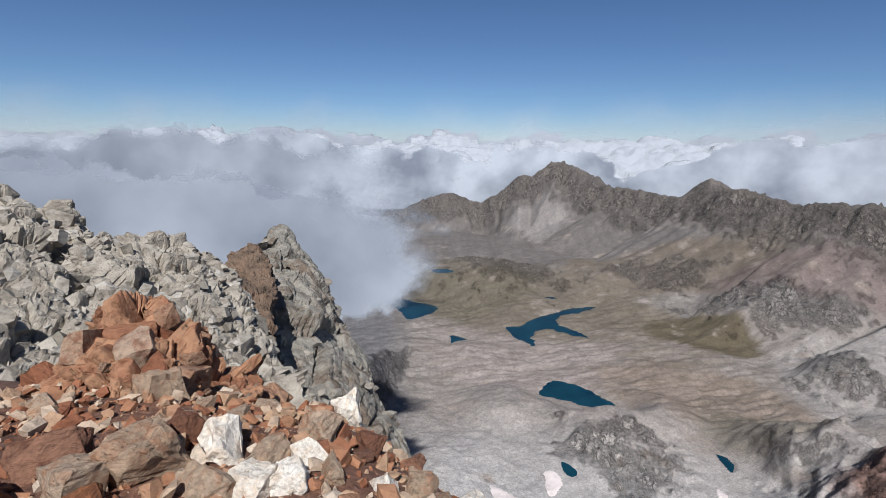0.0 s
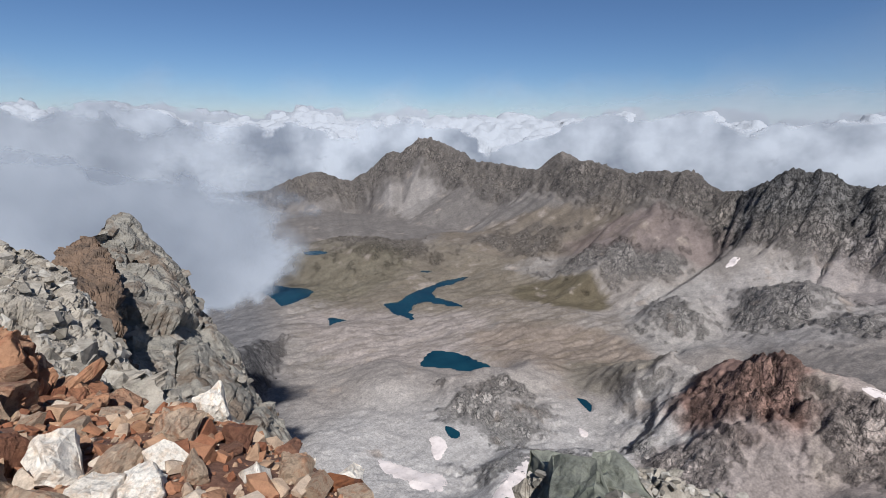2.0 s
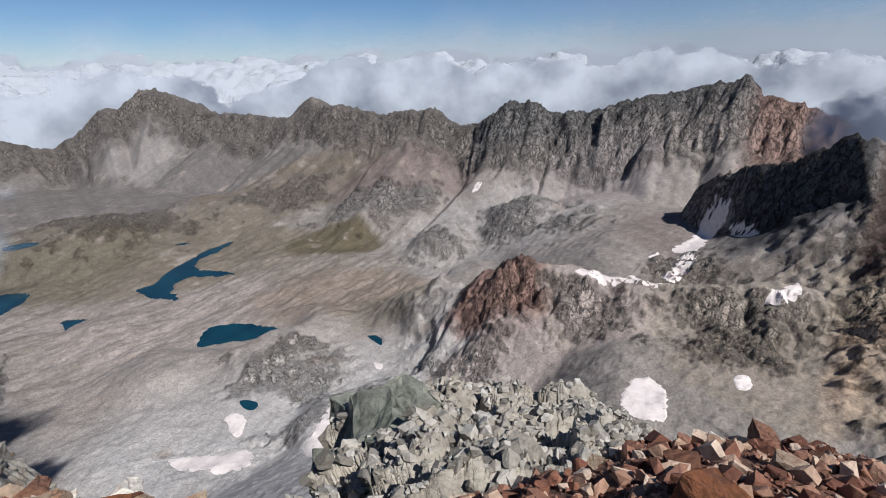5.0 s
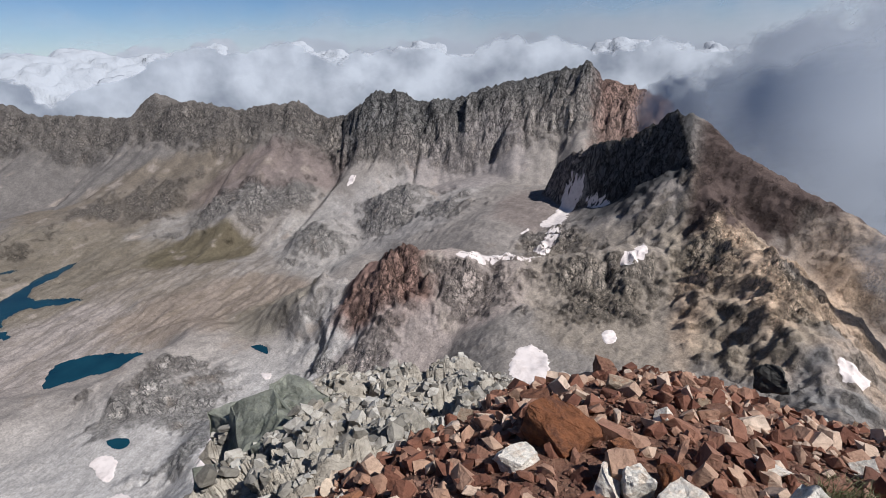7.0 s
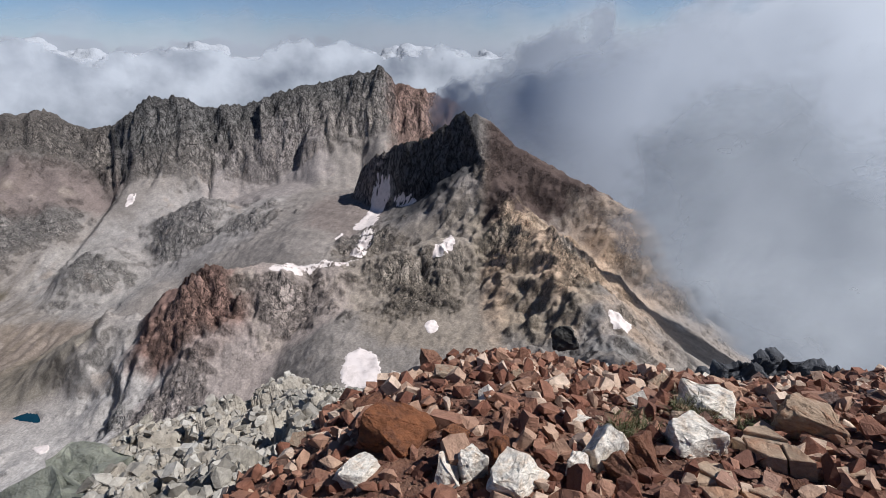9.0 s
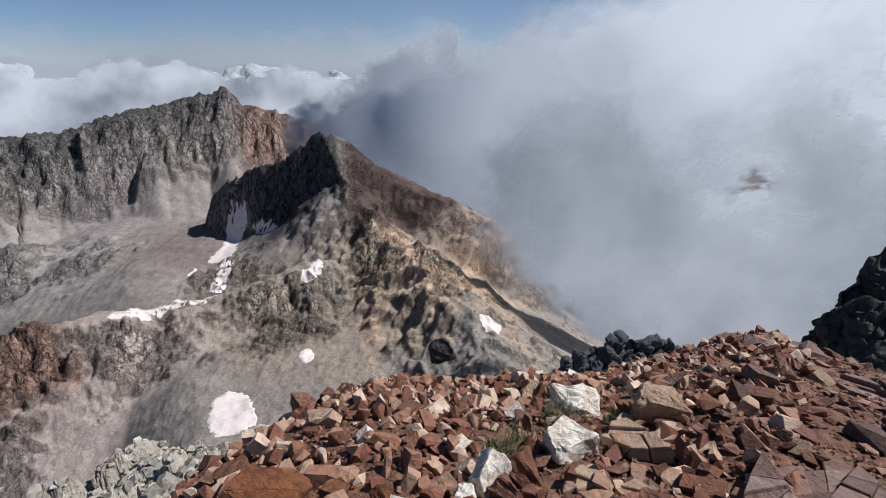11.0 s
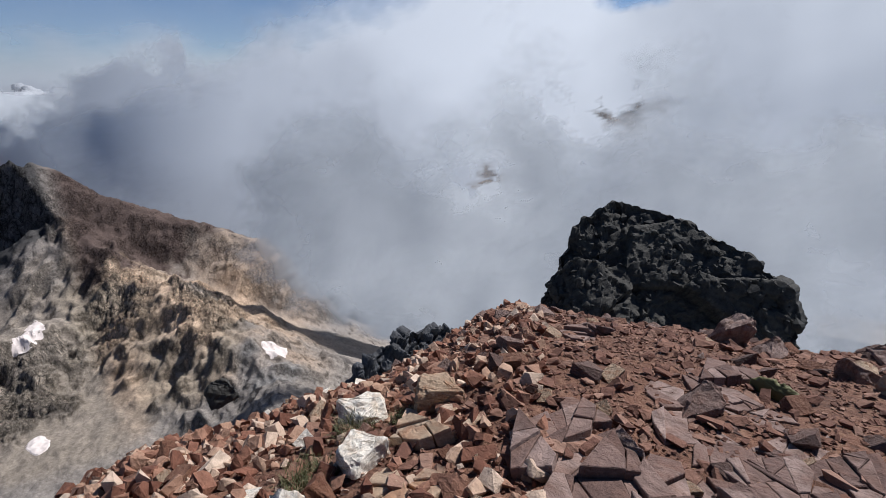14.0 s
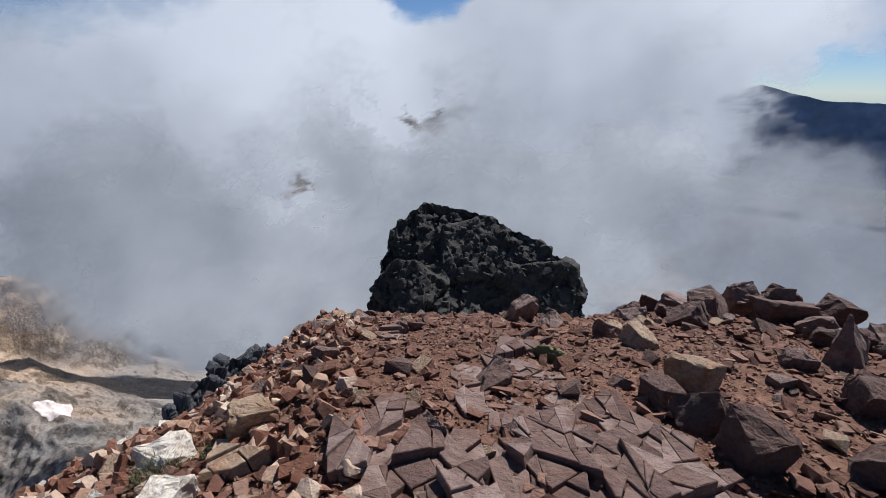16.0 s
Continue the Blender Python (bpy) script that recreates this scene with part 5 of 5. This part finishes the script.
def slab_outcrop(cx, cy, length, width, angle, mat, label, seed, piece=(0.004, 0.045)):
    """Bedrock split by straight cracks into close-set plates, stepped a little against one another."""
    rng = random.Random(seed)
    base = new("slab_outcrop")
    z0 = float(height(cx, cy)[0])
    base.matrix_world = pose(cx, cy, z0)
    tagged(base, label, "bedrock slab", "cracked slabs on the summit")
    a0 = radians(angle)
    ring = []
    for k in range(11):
        t = 2 * math.pi * (k + rng.uniform(-0.2, 0.2)) / 11
        ring.append(Matrix.Rotation(a0, 2) @ Vector((0.55 * length * math.cos(t) * rng.uniform(0.85, 1.1), 0.55 * width * math.sin(t) * rng.uniform(0.85, 1.1))))
    todo, done = [(ring, 0.0, 0)], []
    while todo:
        poly, lift, depth = todo.pop()
        if len(poly) < 3:
            continue
        if spread_of(poly) < rng.uniform(*piece):
            done.append((poly, lift))
            continue
        mid = sum(poly, Vector((0, 0))) / len(poly)
        along = Vector((math.cos(a0), math.sin(a0)))
        run = max(q.dot(along) for q in poly) - min(q.dot(along) for q in poly)
        over = Vector((-along.y, along.x))
        deep = max(q.dot(over) for q in poly) - min(q.dot(over) for q in poly)
        turn = a0 + rng.gauss(0, 0.4) + (0.22 if run > 1.5 * deep else math.pi / 2)
        normal = Vector((math.cos(turn), math.sin(turn)))
        mid = mid + Vector((rng.gauss(0, 0.14 * run), rng.gauss(0, 0.14 * deep)))
        for h in halves(poly, mid, normal):
            todo.append((h, lift + (rng.uniform(-0.03, 0.03) if depth < 4 else rng.uniform(-0.009, 0.009)), depth + 1))
    for poly, lift in done:
        c = sum(poly, Vector((0, 0))) / len(poly)
        rim = (Matrix.Rotation(-a0, 2) @ c)
        if (rim.x / (0.55 * length)) ** 2 + (rim.y / (0.55 * width)) ** 2 > 0.55 and rng.random() < 0.4 or rng.random() < 0.04:
            continue
        gap = rng.uniform(0.002, 0.006)
        bm = bmesh.new()
        top = []
        for q in poly:
            d = q - c
            w = max(0.3, 1 - gap / max(d.length, 0.01))
            top.append(bm.verts.new((d.x * w + rng.uniform(-0.003, 0.003), d.y * w + rng.uniform(-0.003, 0.003), rng.uniform(-0.003, 0.003))))
        f = bm.faces.new(top)
        bm.normal_update()
        if f.normal.z < 0:
            f.normal_flip()
        out = bmesh.ops.extrude_face_region(bm, geom=[f])
        for g in out["geom"]:
            if isinstance(g, bmesh.types.BMVert):
                g.co.z -= 0.16
        bm.normal_update()
        edges = [e for e in bm.edges if all(v.co.z > -0.02 for v in e.verts)]
        bmesh.ops.bevel(bm, geom=edges, offset=0.004, segments=1, affect="EDGES")
        bmesh.ops.recalc_face_normals(bm, faces=bm.faces)
        ob = new("plate", mesh_of(bm, "plate", mat))
        ob.parent = base
        x, y, s = cx + c.x, cy + c.y, 0.25
        h = height(np.array([x, x + s, x - s, x, x]), np.array([y, y, y, y + s, y - s]))
        lean = Vector((-(h[1] - h[2]) / (2 * s) + rng.gauss(0, 0.03) + 0.05, -(h[3] - h[4]) / (2 * s) + rng.gauss(0, 0.03) + 0.06, 1)).normalized()
        ob.matrix_basis = Matrix.Translation((c.x, c.y, float(0.5 * h[0] + 0.125 * h[1:].sum()) + 0.04 + lift - z0)) @ Vector((0, 0, 1)).rotation_difference(lean).to_matrix().to_4x4()
    return base


STRIPS = "purple-brown bedrock slabs split by straight cracks"
GRITTY = "purple-brown cracked bedrock slab in red grit"
slab_outcrop(1.62, -1.68, 1.0, 0.62, 146, STONE["dark"], GRITTY, 11, (0.008, 0.04))
slab_outcrop(1.12, -2.6, 1.9, 0.95, 148, STONE["dark"], STRIPS, 12)
slab_outcrop(0.78, -1.74, 1.2, 0.72, 150, STONE["dark"], STRIPS, 13)
slab_outcrop(1.66, -3.35, 1.0, 0.6, 146, STONE["dark"], "weathered cracked bedrock slab beside moss", 14)
slab_outcrop(0.30, -2.3, 0.9, 0.6, 152, STONE["dark"], STRIPS, 18)
slab_outcrop(2.35, -1.35, 0.5, 0.36, 60, STONE["beige"], "beige broken slab plates in red grit", 15, (0.01, 0.03))
slab_outcrop(1.95, -0.95, 0.45, 0.32, 20, STONE["beige"], "beige broken slab plates in red grit", 16, (0.01, 0.03))
slab_outcrop(1.15, -1.58, 0.5, 0.26, 118, STONE["beige"], "beige broken slab plates in red grit", 19, (0.02, 0.05))
slab_outcrop(3.0, -3.3, 0.6, 0.32, 140, STONE["dark"], GRITTY, 17, (0.01, 0.03))

# the heap of dark blocks along the southern rim
rng = random.Random(21)
for k in range(46):
    b, d = rng.uniform(164, 192), rng.uniform(5.2, 8.2)
    x, y, _ = at(b, d, 0)
    s = rng.uniform(0.2, 0.5)
    names = sorted(n for n in SHAPES if n[0] == "dark")
    ob = new("boulder", SHAPES[rng.choice(names)])
    ob.matrix_world = Matrix.LocRotScale((x, y, float(height(x, y)[0]) + rng.uniform(0.1, 0.32) * s + (0.16 if d > 6.3 and b > 176 else 0)), Euler((rng.gauss(0, 0.4), rng.gauss(0, 0.4), rng.uniform(0, 6.3))), (s, s * rng.uniform(0.7, 1), s * rng.uniform(0.6, 1)))
    tagged(ob, "dark purple-brown block in a heap along the rim", "boulder", "blocks along the southern rim")
    HEROES.append((x, y, 0.3 * s))


# ---- rubble ----
def stone_kit(n, seed, flat, cut=0.3):
    kit = []
    for k in range(n):
        bm = angular(seed + 13 * k, flat, cut)
        bmesh.ops.triangulate(bm, faces=bm.faces)
        bm.verts.ensure_lookup_table()
        kit.append((np.array([v.co[:] for v in bm.verts]), np.array([[v.index for v in f.verts] for f in bm.faces])))
        bm.free()
    return kit


def on_top(spare):
    """Keeps what lies on the summit's top, up to so far past the rim."""
    def keep(x, y, _):
        az = np.degrees(np.arctan2(x, y))
        az = np.where(az < -70, az + 360, az)
        return np.hypot(x, y) < np.interp(az, RIM[:, 0], RIM[:, 1]) + spare
    return keep


def scatter(name, kit, n, bearings, reach, size, mat, label, category, seed, keep=None, power=2.5, tip=0.5, lift=0.2, surface=None):
    """Many loose stones as one object."""
    g = np.random.default_rng(seed)
    b = np.radians(g.uniform(*bearings, n))
    r = np.sqrt(g.uniform(reach[0] ** 2, reach[1] ** 2, n)) if surface is None else 0
    if surface is None:
        x, y = r * np.sin(b), r * np.cos(b)
        z = height(x, y)
    else:
        pick = surface[g.integers(0, len(surface), n)]
        x, y, z = pick.T
    s = size[0] + (size[1] - size[0]) * g.random(n) ** power
    ok = np.ones(n, bool)
    for hx, hy, hr in HEROES:
        ok &= np.hypot(x - hx, y - hy) > hr * 0.75 + s * 0.3
    if keep is not None:
        ok &= keep(x, y, g.random(n))
    x, y, z, s = x[ok], y[ok], z[ok], s[ok]
    verts, faces, base = [], [], 0
    ang = g.uniform(0, 2 * np.pi, (len(x), 3))
    tips = g.normal(0, tip, (len(x), 2))
    sc = np.stack([g.uniform(0.8, 1.25, len(x)), g.uniform(0.6, 1.0, len(x)), g.uniform(0.55, 1.1, len(x))], 1)
    for i in range(len(x)):
        v, f = kit[i % len(kit)]
        m = np.array(Euler((tips[i, 0], tips[i, 1], ang[i, 2])).to_matrix())
        verts.append((v * sc[i] * s[i]) @ m.T + (x[i], y[i], z[i] + lift * s[i]))
        faces.append(f + base)
        base += len(v)
    co, tri = np.concatenate(verts).astype(np.float32), np.concatenate(faces).astype(np.int32)
    me = bpy.data.meshes.new(name)
    me.vertices.add(len(co))
    me.vertices.foreach_set("co", co.ravel())
    me.loops.add(tri.size)
    me.loops.foreach_set("vertex_index", tri.ravel())
    me.polygons.add(len(tri))
    me.polygons.foreach_set("loop_start", np.arange(0, tri.size, 3, dtype=np.int32))
    me.polygons.foreach_set("use_smooth", np.zeros(len(tri), bool))
    me.update(calc_edges=True)
    me.materials.append(mat)
    return tagged(new(name, me), label, category, kind="stuff")


KIT, FLATKIT = stone_kit(14, 300, 0.75), stone_kit(12, 600, 0.38)
RED_RUBBLE = stone_material("red_rubble", [(0.121, 0.048, 0.029), (0.209, 0.09, 0.054), (0.281, 0.144, 0.091), (0.385, 0.24, 0.157), (0.583, 0.442, 0.328)], None, 1.3, True)
BROWN_RUBBLE = stone_material("brown_rubble", [(0.094, 0.041, 0.027), (0.16, 0.075, 0.049), (0.209, 0.106, 0.07), (0.297, 0.173, 0.119)], None, 1.3, True)
WARM_RUBBLE = stone_material("warm_rubble", [(0.232, 0.086, 0.042), (0.327, 0.158, 0.082), (0.404, 0.261, 0.158), (0.559, 0.449, 0.337)], None, 1.2, True)
GREY_RUBBLE = stone_material("grey_rubble", [(0.15, 0.132, 0.106), (0.32, 0.285, 0.235), (0.48, 0.435, 0.37)], None, 1.0, True)

scatter("red_rubble", KIT, 6800, (40, 134), (1.5, 7.0), (0.035, 0.16), RED_RUBBLE, "angular red-brown rubble heaped along the summit rim", "rubble", 1, on_top(0.25), 1.9, 0.6)
scatter("slaty_rubble", FLATKIT, 6500, (104, 198), (1.5, 8.6), (0.03, 0.14), BROWN_RUBBLE, "flat purple-brown stones covering the summit", "rubble", 2, None, 2.6, 0.25)
scatter("warm_rubble", KIT, 2800, (-50, 46), (1.6, 6.2), (0.035, 0.19), WARM_RUBBLE, "orange and cream broken stones below the outcrop", "rubble", 3, on_top(0.6), 2.2, 0.5)
scatter("summit_gravel", FLATKIT, 19000, (40, 198), (1.4, 5.6), (0.012, 0.045), BROWN_RUBBLE, "fine reddish gravel between the stones", "gravel", 4, None, 1.6, 0.3)
scatter("warm_gravel", KIT, 2500, (-50, 44), (1.6, 5.2), (0.012, 0.05), WARM_RUBBLE, "fine orange gravel between the blocks", "gravel", 5, None, 1.6, 0.4)
scatter("grey_rubble", KIT, 6500, (16, 72), (3, 11), (0.05, 0.26), GREY_RUBBLE, "broken pale grey stones on the rib", "rubble", 6, None, 2.2, 0.6, 0.15, rib_co[: int(len(rib_co) * 0.72)])



def faces_of(name, share=0.72):
    """The points of a crag's front, from its foot to its crest."""
    me = bpy.data.objects[name].data
    co = np.zeros(len(me.vertices) * 3, np.float32)
    me.vertices.foreach_get("co", co)
    return co.reshape(-1, 3)[: int(len(me.vertices) * share)]


PALE_RUBBLE = stone_material("pale_grey_rubble", [(0.184, 0.158, 0.123), (0.331, 0.288, 0.231), (0.386, 0.34, 0.277), (0.46, 0.414, 0.348)], (0.221, 0.184, 0.141), 0.7, True, lichen=0.15)
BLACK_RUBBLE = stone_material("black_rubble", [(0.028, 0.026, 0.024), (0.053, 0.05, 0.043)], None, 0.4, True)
PINN_RUBBLE = stone_material("grey_brown_rubble", [(0.171, 0.145, 0.115), (0.279, 0.246, 0.2), (0.324, 0.286, 0.234)], (0.153, 0.106, 0.072), 0.4, True)
scatter("crag_blocks", KIT, 3600, (0, 1), (0, 1), (0.1, 0.75), PALE_RUBBLE, "pale grey angular blocks breaking out of the crag", "rock", 11, None, 2.4, 0.5, -0.12, faces_of("grey_crag"))
RUST_BLOCK = stone_material("rust_block", [(0.231, 0.086, 0.04), (0.308, 0.141, 0.073), (0.368, 0.213, 0.126), (0.41, 0.308, 0.218)], (0.223, 0.09, 0.048), 0.9, lichen=0.08)
rust_shapes = [mesh_of(worn(angular(240 + 9 * k, 0.85, 0.5, 0.3), 80 + k, 0.05, 2, 0.03), "block", RUST_BLOCK) for k in range(6)]
rng = random.Random(31)
rust_face = faces_of("rust_outcrop")
for k in range(110):
    size = 0.10 + 0.46 * rng.random() ** 2.0
    ob = new("block", rust_shapes[k % 6])
    ob.parent = bpy.data.objects["rust_outcrop"]
    ob.matrix_basis = Matrix.LocRotScale(Vector(rust_face[rng.randrange(len(rust_face))]), Euler((rng.gauss(0, 0.35), rng.gauss(0, 0.35), rng.uniform(0, 6.3))), (size, size * rng.uniform(0.7, 1), size * rng.uniform(0.6, 1)))
scatter("pinnacle_blocks", KIT, 420, (0, 1), (0, 1), (0.15, 1.1), PINN_RUBBLE, "grey-brown blocks breaking out of the pinnacle", "rock", 13, None, 3.0, 0.4, -0.1, faces_of("pinnacle"))
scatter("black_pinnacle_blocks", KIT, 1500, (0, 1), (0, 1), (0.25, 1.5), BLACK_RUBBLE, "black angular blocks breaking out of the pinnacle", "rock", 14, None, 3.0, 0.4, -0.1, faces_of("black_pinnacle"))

# the summit behind the path
scatter("western_rubble", KIT, 1600, (196, 314), (0.9, 9.0), (0.04, 0.2), BROWN_RUBBLE, "scattered brown stones on the western summit", "rubble", 7, None, 2.4, 0.4)
scatter("trodden_gravel", FLATKIT, 3500, (-60, 300), (0.2, 1.9), (0.012, 0.05), BROWN_RUBBLE, "trodden reddish gravel on the summit", "gravel", 8, None, 1.8, 0.3)

# single stones of a size that can be counted
MIDS = {k: [mesh_of(angular(900 + 31 * i + 7 * j, 0.62, 0.4), "stone", STONE[k]) for j in range(4)] for i, k in enumerate(("brown", "beige", "pale", "dark"))}
rng = random.Random(9)
made = 0
while made < 280:
    b, d = rng.uniform(-45, 195), math.sqrt(rng.uniform(1.7 ** 2, 7.2 ** 2))
    x, y, _ = at(b, d, 0)
    if any(math.hypot(x - hx, y - hy) < hr + 0.1 for hx, hy, hr in HEROES) or (20 < b < 46 and d > 2.6):
        continue
    if b < 20:
        kind = rng.choice(("beige", "beige", "pale", "brown"))
        if d > 5.2:
            continue
    elif b < 115:
        kind = rng.choice(("brown", "brown", "beige", "pale"))
    else:
        kind = rng.choice(("dark", "dark", "dark", "brown", "beige"))
    s = rng.uniform(0.09, 0.24) if b < 20 else rng.uniform(0.07, 0.17) * (1.15 if d > 3 else 0.85)
    ob = new("stone", rng.choice(MIDS[kind]))
    ob.matrix_world = Matrix.LocRotScale((x, y, float(height(x, y)[0]) + 0.18 * s), Euler((rng.gauss(0, 0.3), rng.gauss(0, 0.3), rng.uniform(0, 6.3))), (s * 1.1, s, s * rng.uniform(0.6, 1)))
    tagged(ob, WORDS[kind].replace("block", "stone").replace("boulder", "stone"), "stone", "loose stones on the summit")
    made += 1


# ---- plants ----
def tuft(x, y, spread, n, seed):
    g = np.random.default_rng(seed)
    verts, faces = [], []
    for i in range(n):
        a, r = g.uniform(0, 6.28), spread * math.sqrt(g.random())
        bx, by = x + r * math.cos(a), y + r * math.sin(a)
        bz = float(height(bx, by)[0]) if i % 12 == 0 else bz
        hgt, lean, w = g.uniform(0.03, 0.09), g.normal(0, 0.03, 2), 0.0018
        t = g.uniform(0, 6.28)
        dx, dy = w * math.cos(t), w * math.sin(t)
        k = len(verts)
        verts += [(bx - dx, by - dy, bz), (bx + dx, by + dy, bz), (bx + lean[0] * 0.5 + dx, by + lean[1] * 0.5 + dy, bz + hgt * 0.6), (bx + lean[0] * 0.5 - dx, by + lean[1] * 0.5 - dy, bz + hgt * 0.6), (bx + lean[0] * 1.6, by + lean[1] * 1.6, bz + hgt)]
        faces += [(k, k + 1, k + 2, k + 3), (k + 3, k + 2, k + 4)]
    me = bpy.data.meshes.new("grass_tuft")
    me.from_pydata(verts, [], faces)
    me.materials.append(GRASS)
    return tagged(new("grass_tuft", me), "dry olive grass tuft between red stones", "grass", "grass tufts", "stuff")


def leaf_material(name, stops):
    m, N, L, P = material(name)
    rnd = N.new("ShaderNodeNewGeometry").outputs["Random Per Island"]
    L.new(ramp(N, L, rnd, *stops), P.inputs["Base Color"])
    P.inputs["Roughness"].default_value = 0.7
    return m


GRASS = leaf_material("dry_grass", ((0, (0.07, 0.085, 0.025)), (0.6, (0.13, 0.12, 0.045)), (1, (0.24, 0.19, 0.09))))
MOSS = leaf_material("moss", ((0, (0.085, 0.078, 0.02)), (1, (0.14, 0.125, 0.035))))
tuft(2.42, -0.62, 0.14, 700, 1)
tuft(2.75, -1.02, 0.12, 500, 2)
tuft(2.62, -1.3, 0.08, 260, 3)
b, d = np.meshgrid(np.linspace(0, 1, 26), np.linspace(0, 2 * np.pi, 40), indexing="ij")
mx, my = 1.42 + 0.16 * b * np.cos(d) * (1 + 0.2 * np.sin(3 * d)), -3.42 + 0.06 * b * np.sin(d) * (1 + 0.25 * np.cos(2 * d))
mz = height(mx.ravel(), my.ravel()).reshape(mx.shape) + 0.05 * (1 - b ** 2) + 0.06 + 0.02 * fbm2(mx * 30, my * 30, 4, 5) - 0.1 * (b > 0.97)
tagged(sheet("moss_cushion", mx, my, mz, MOSS), "small olive-green moss cushion on the slabs", "moss")
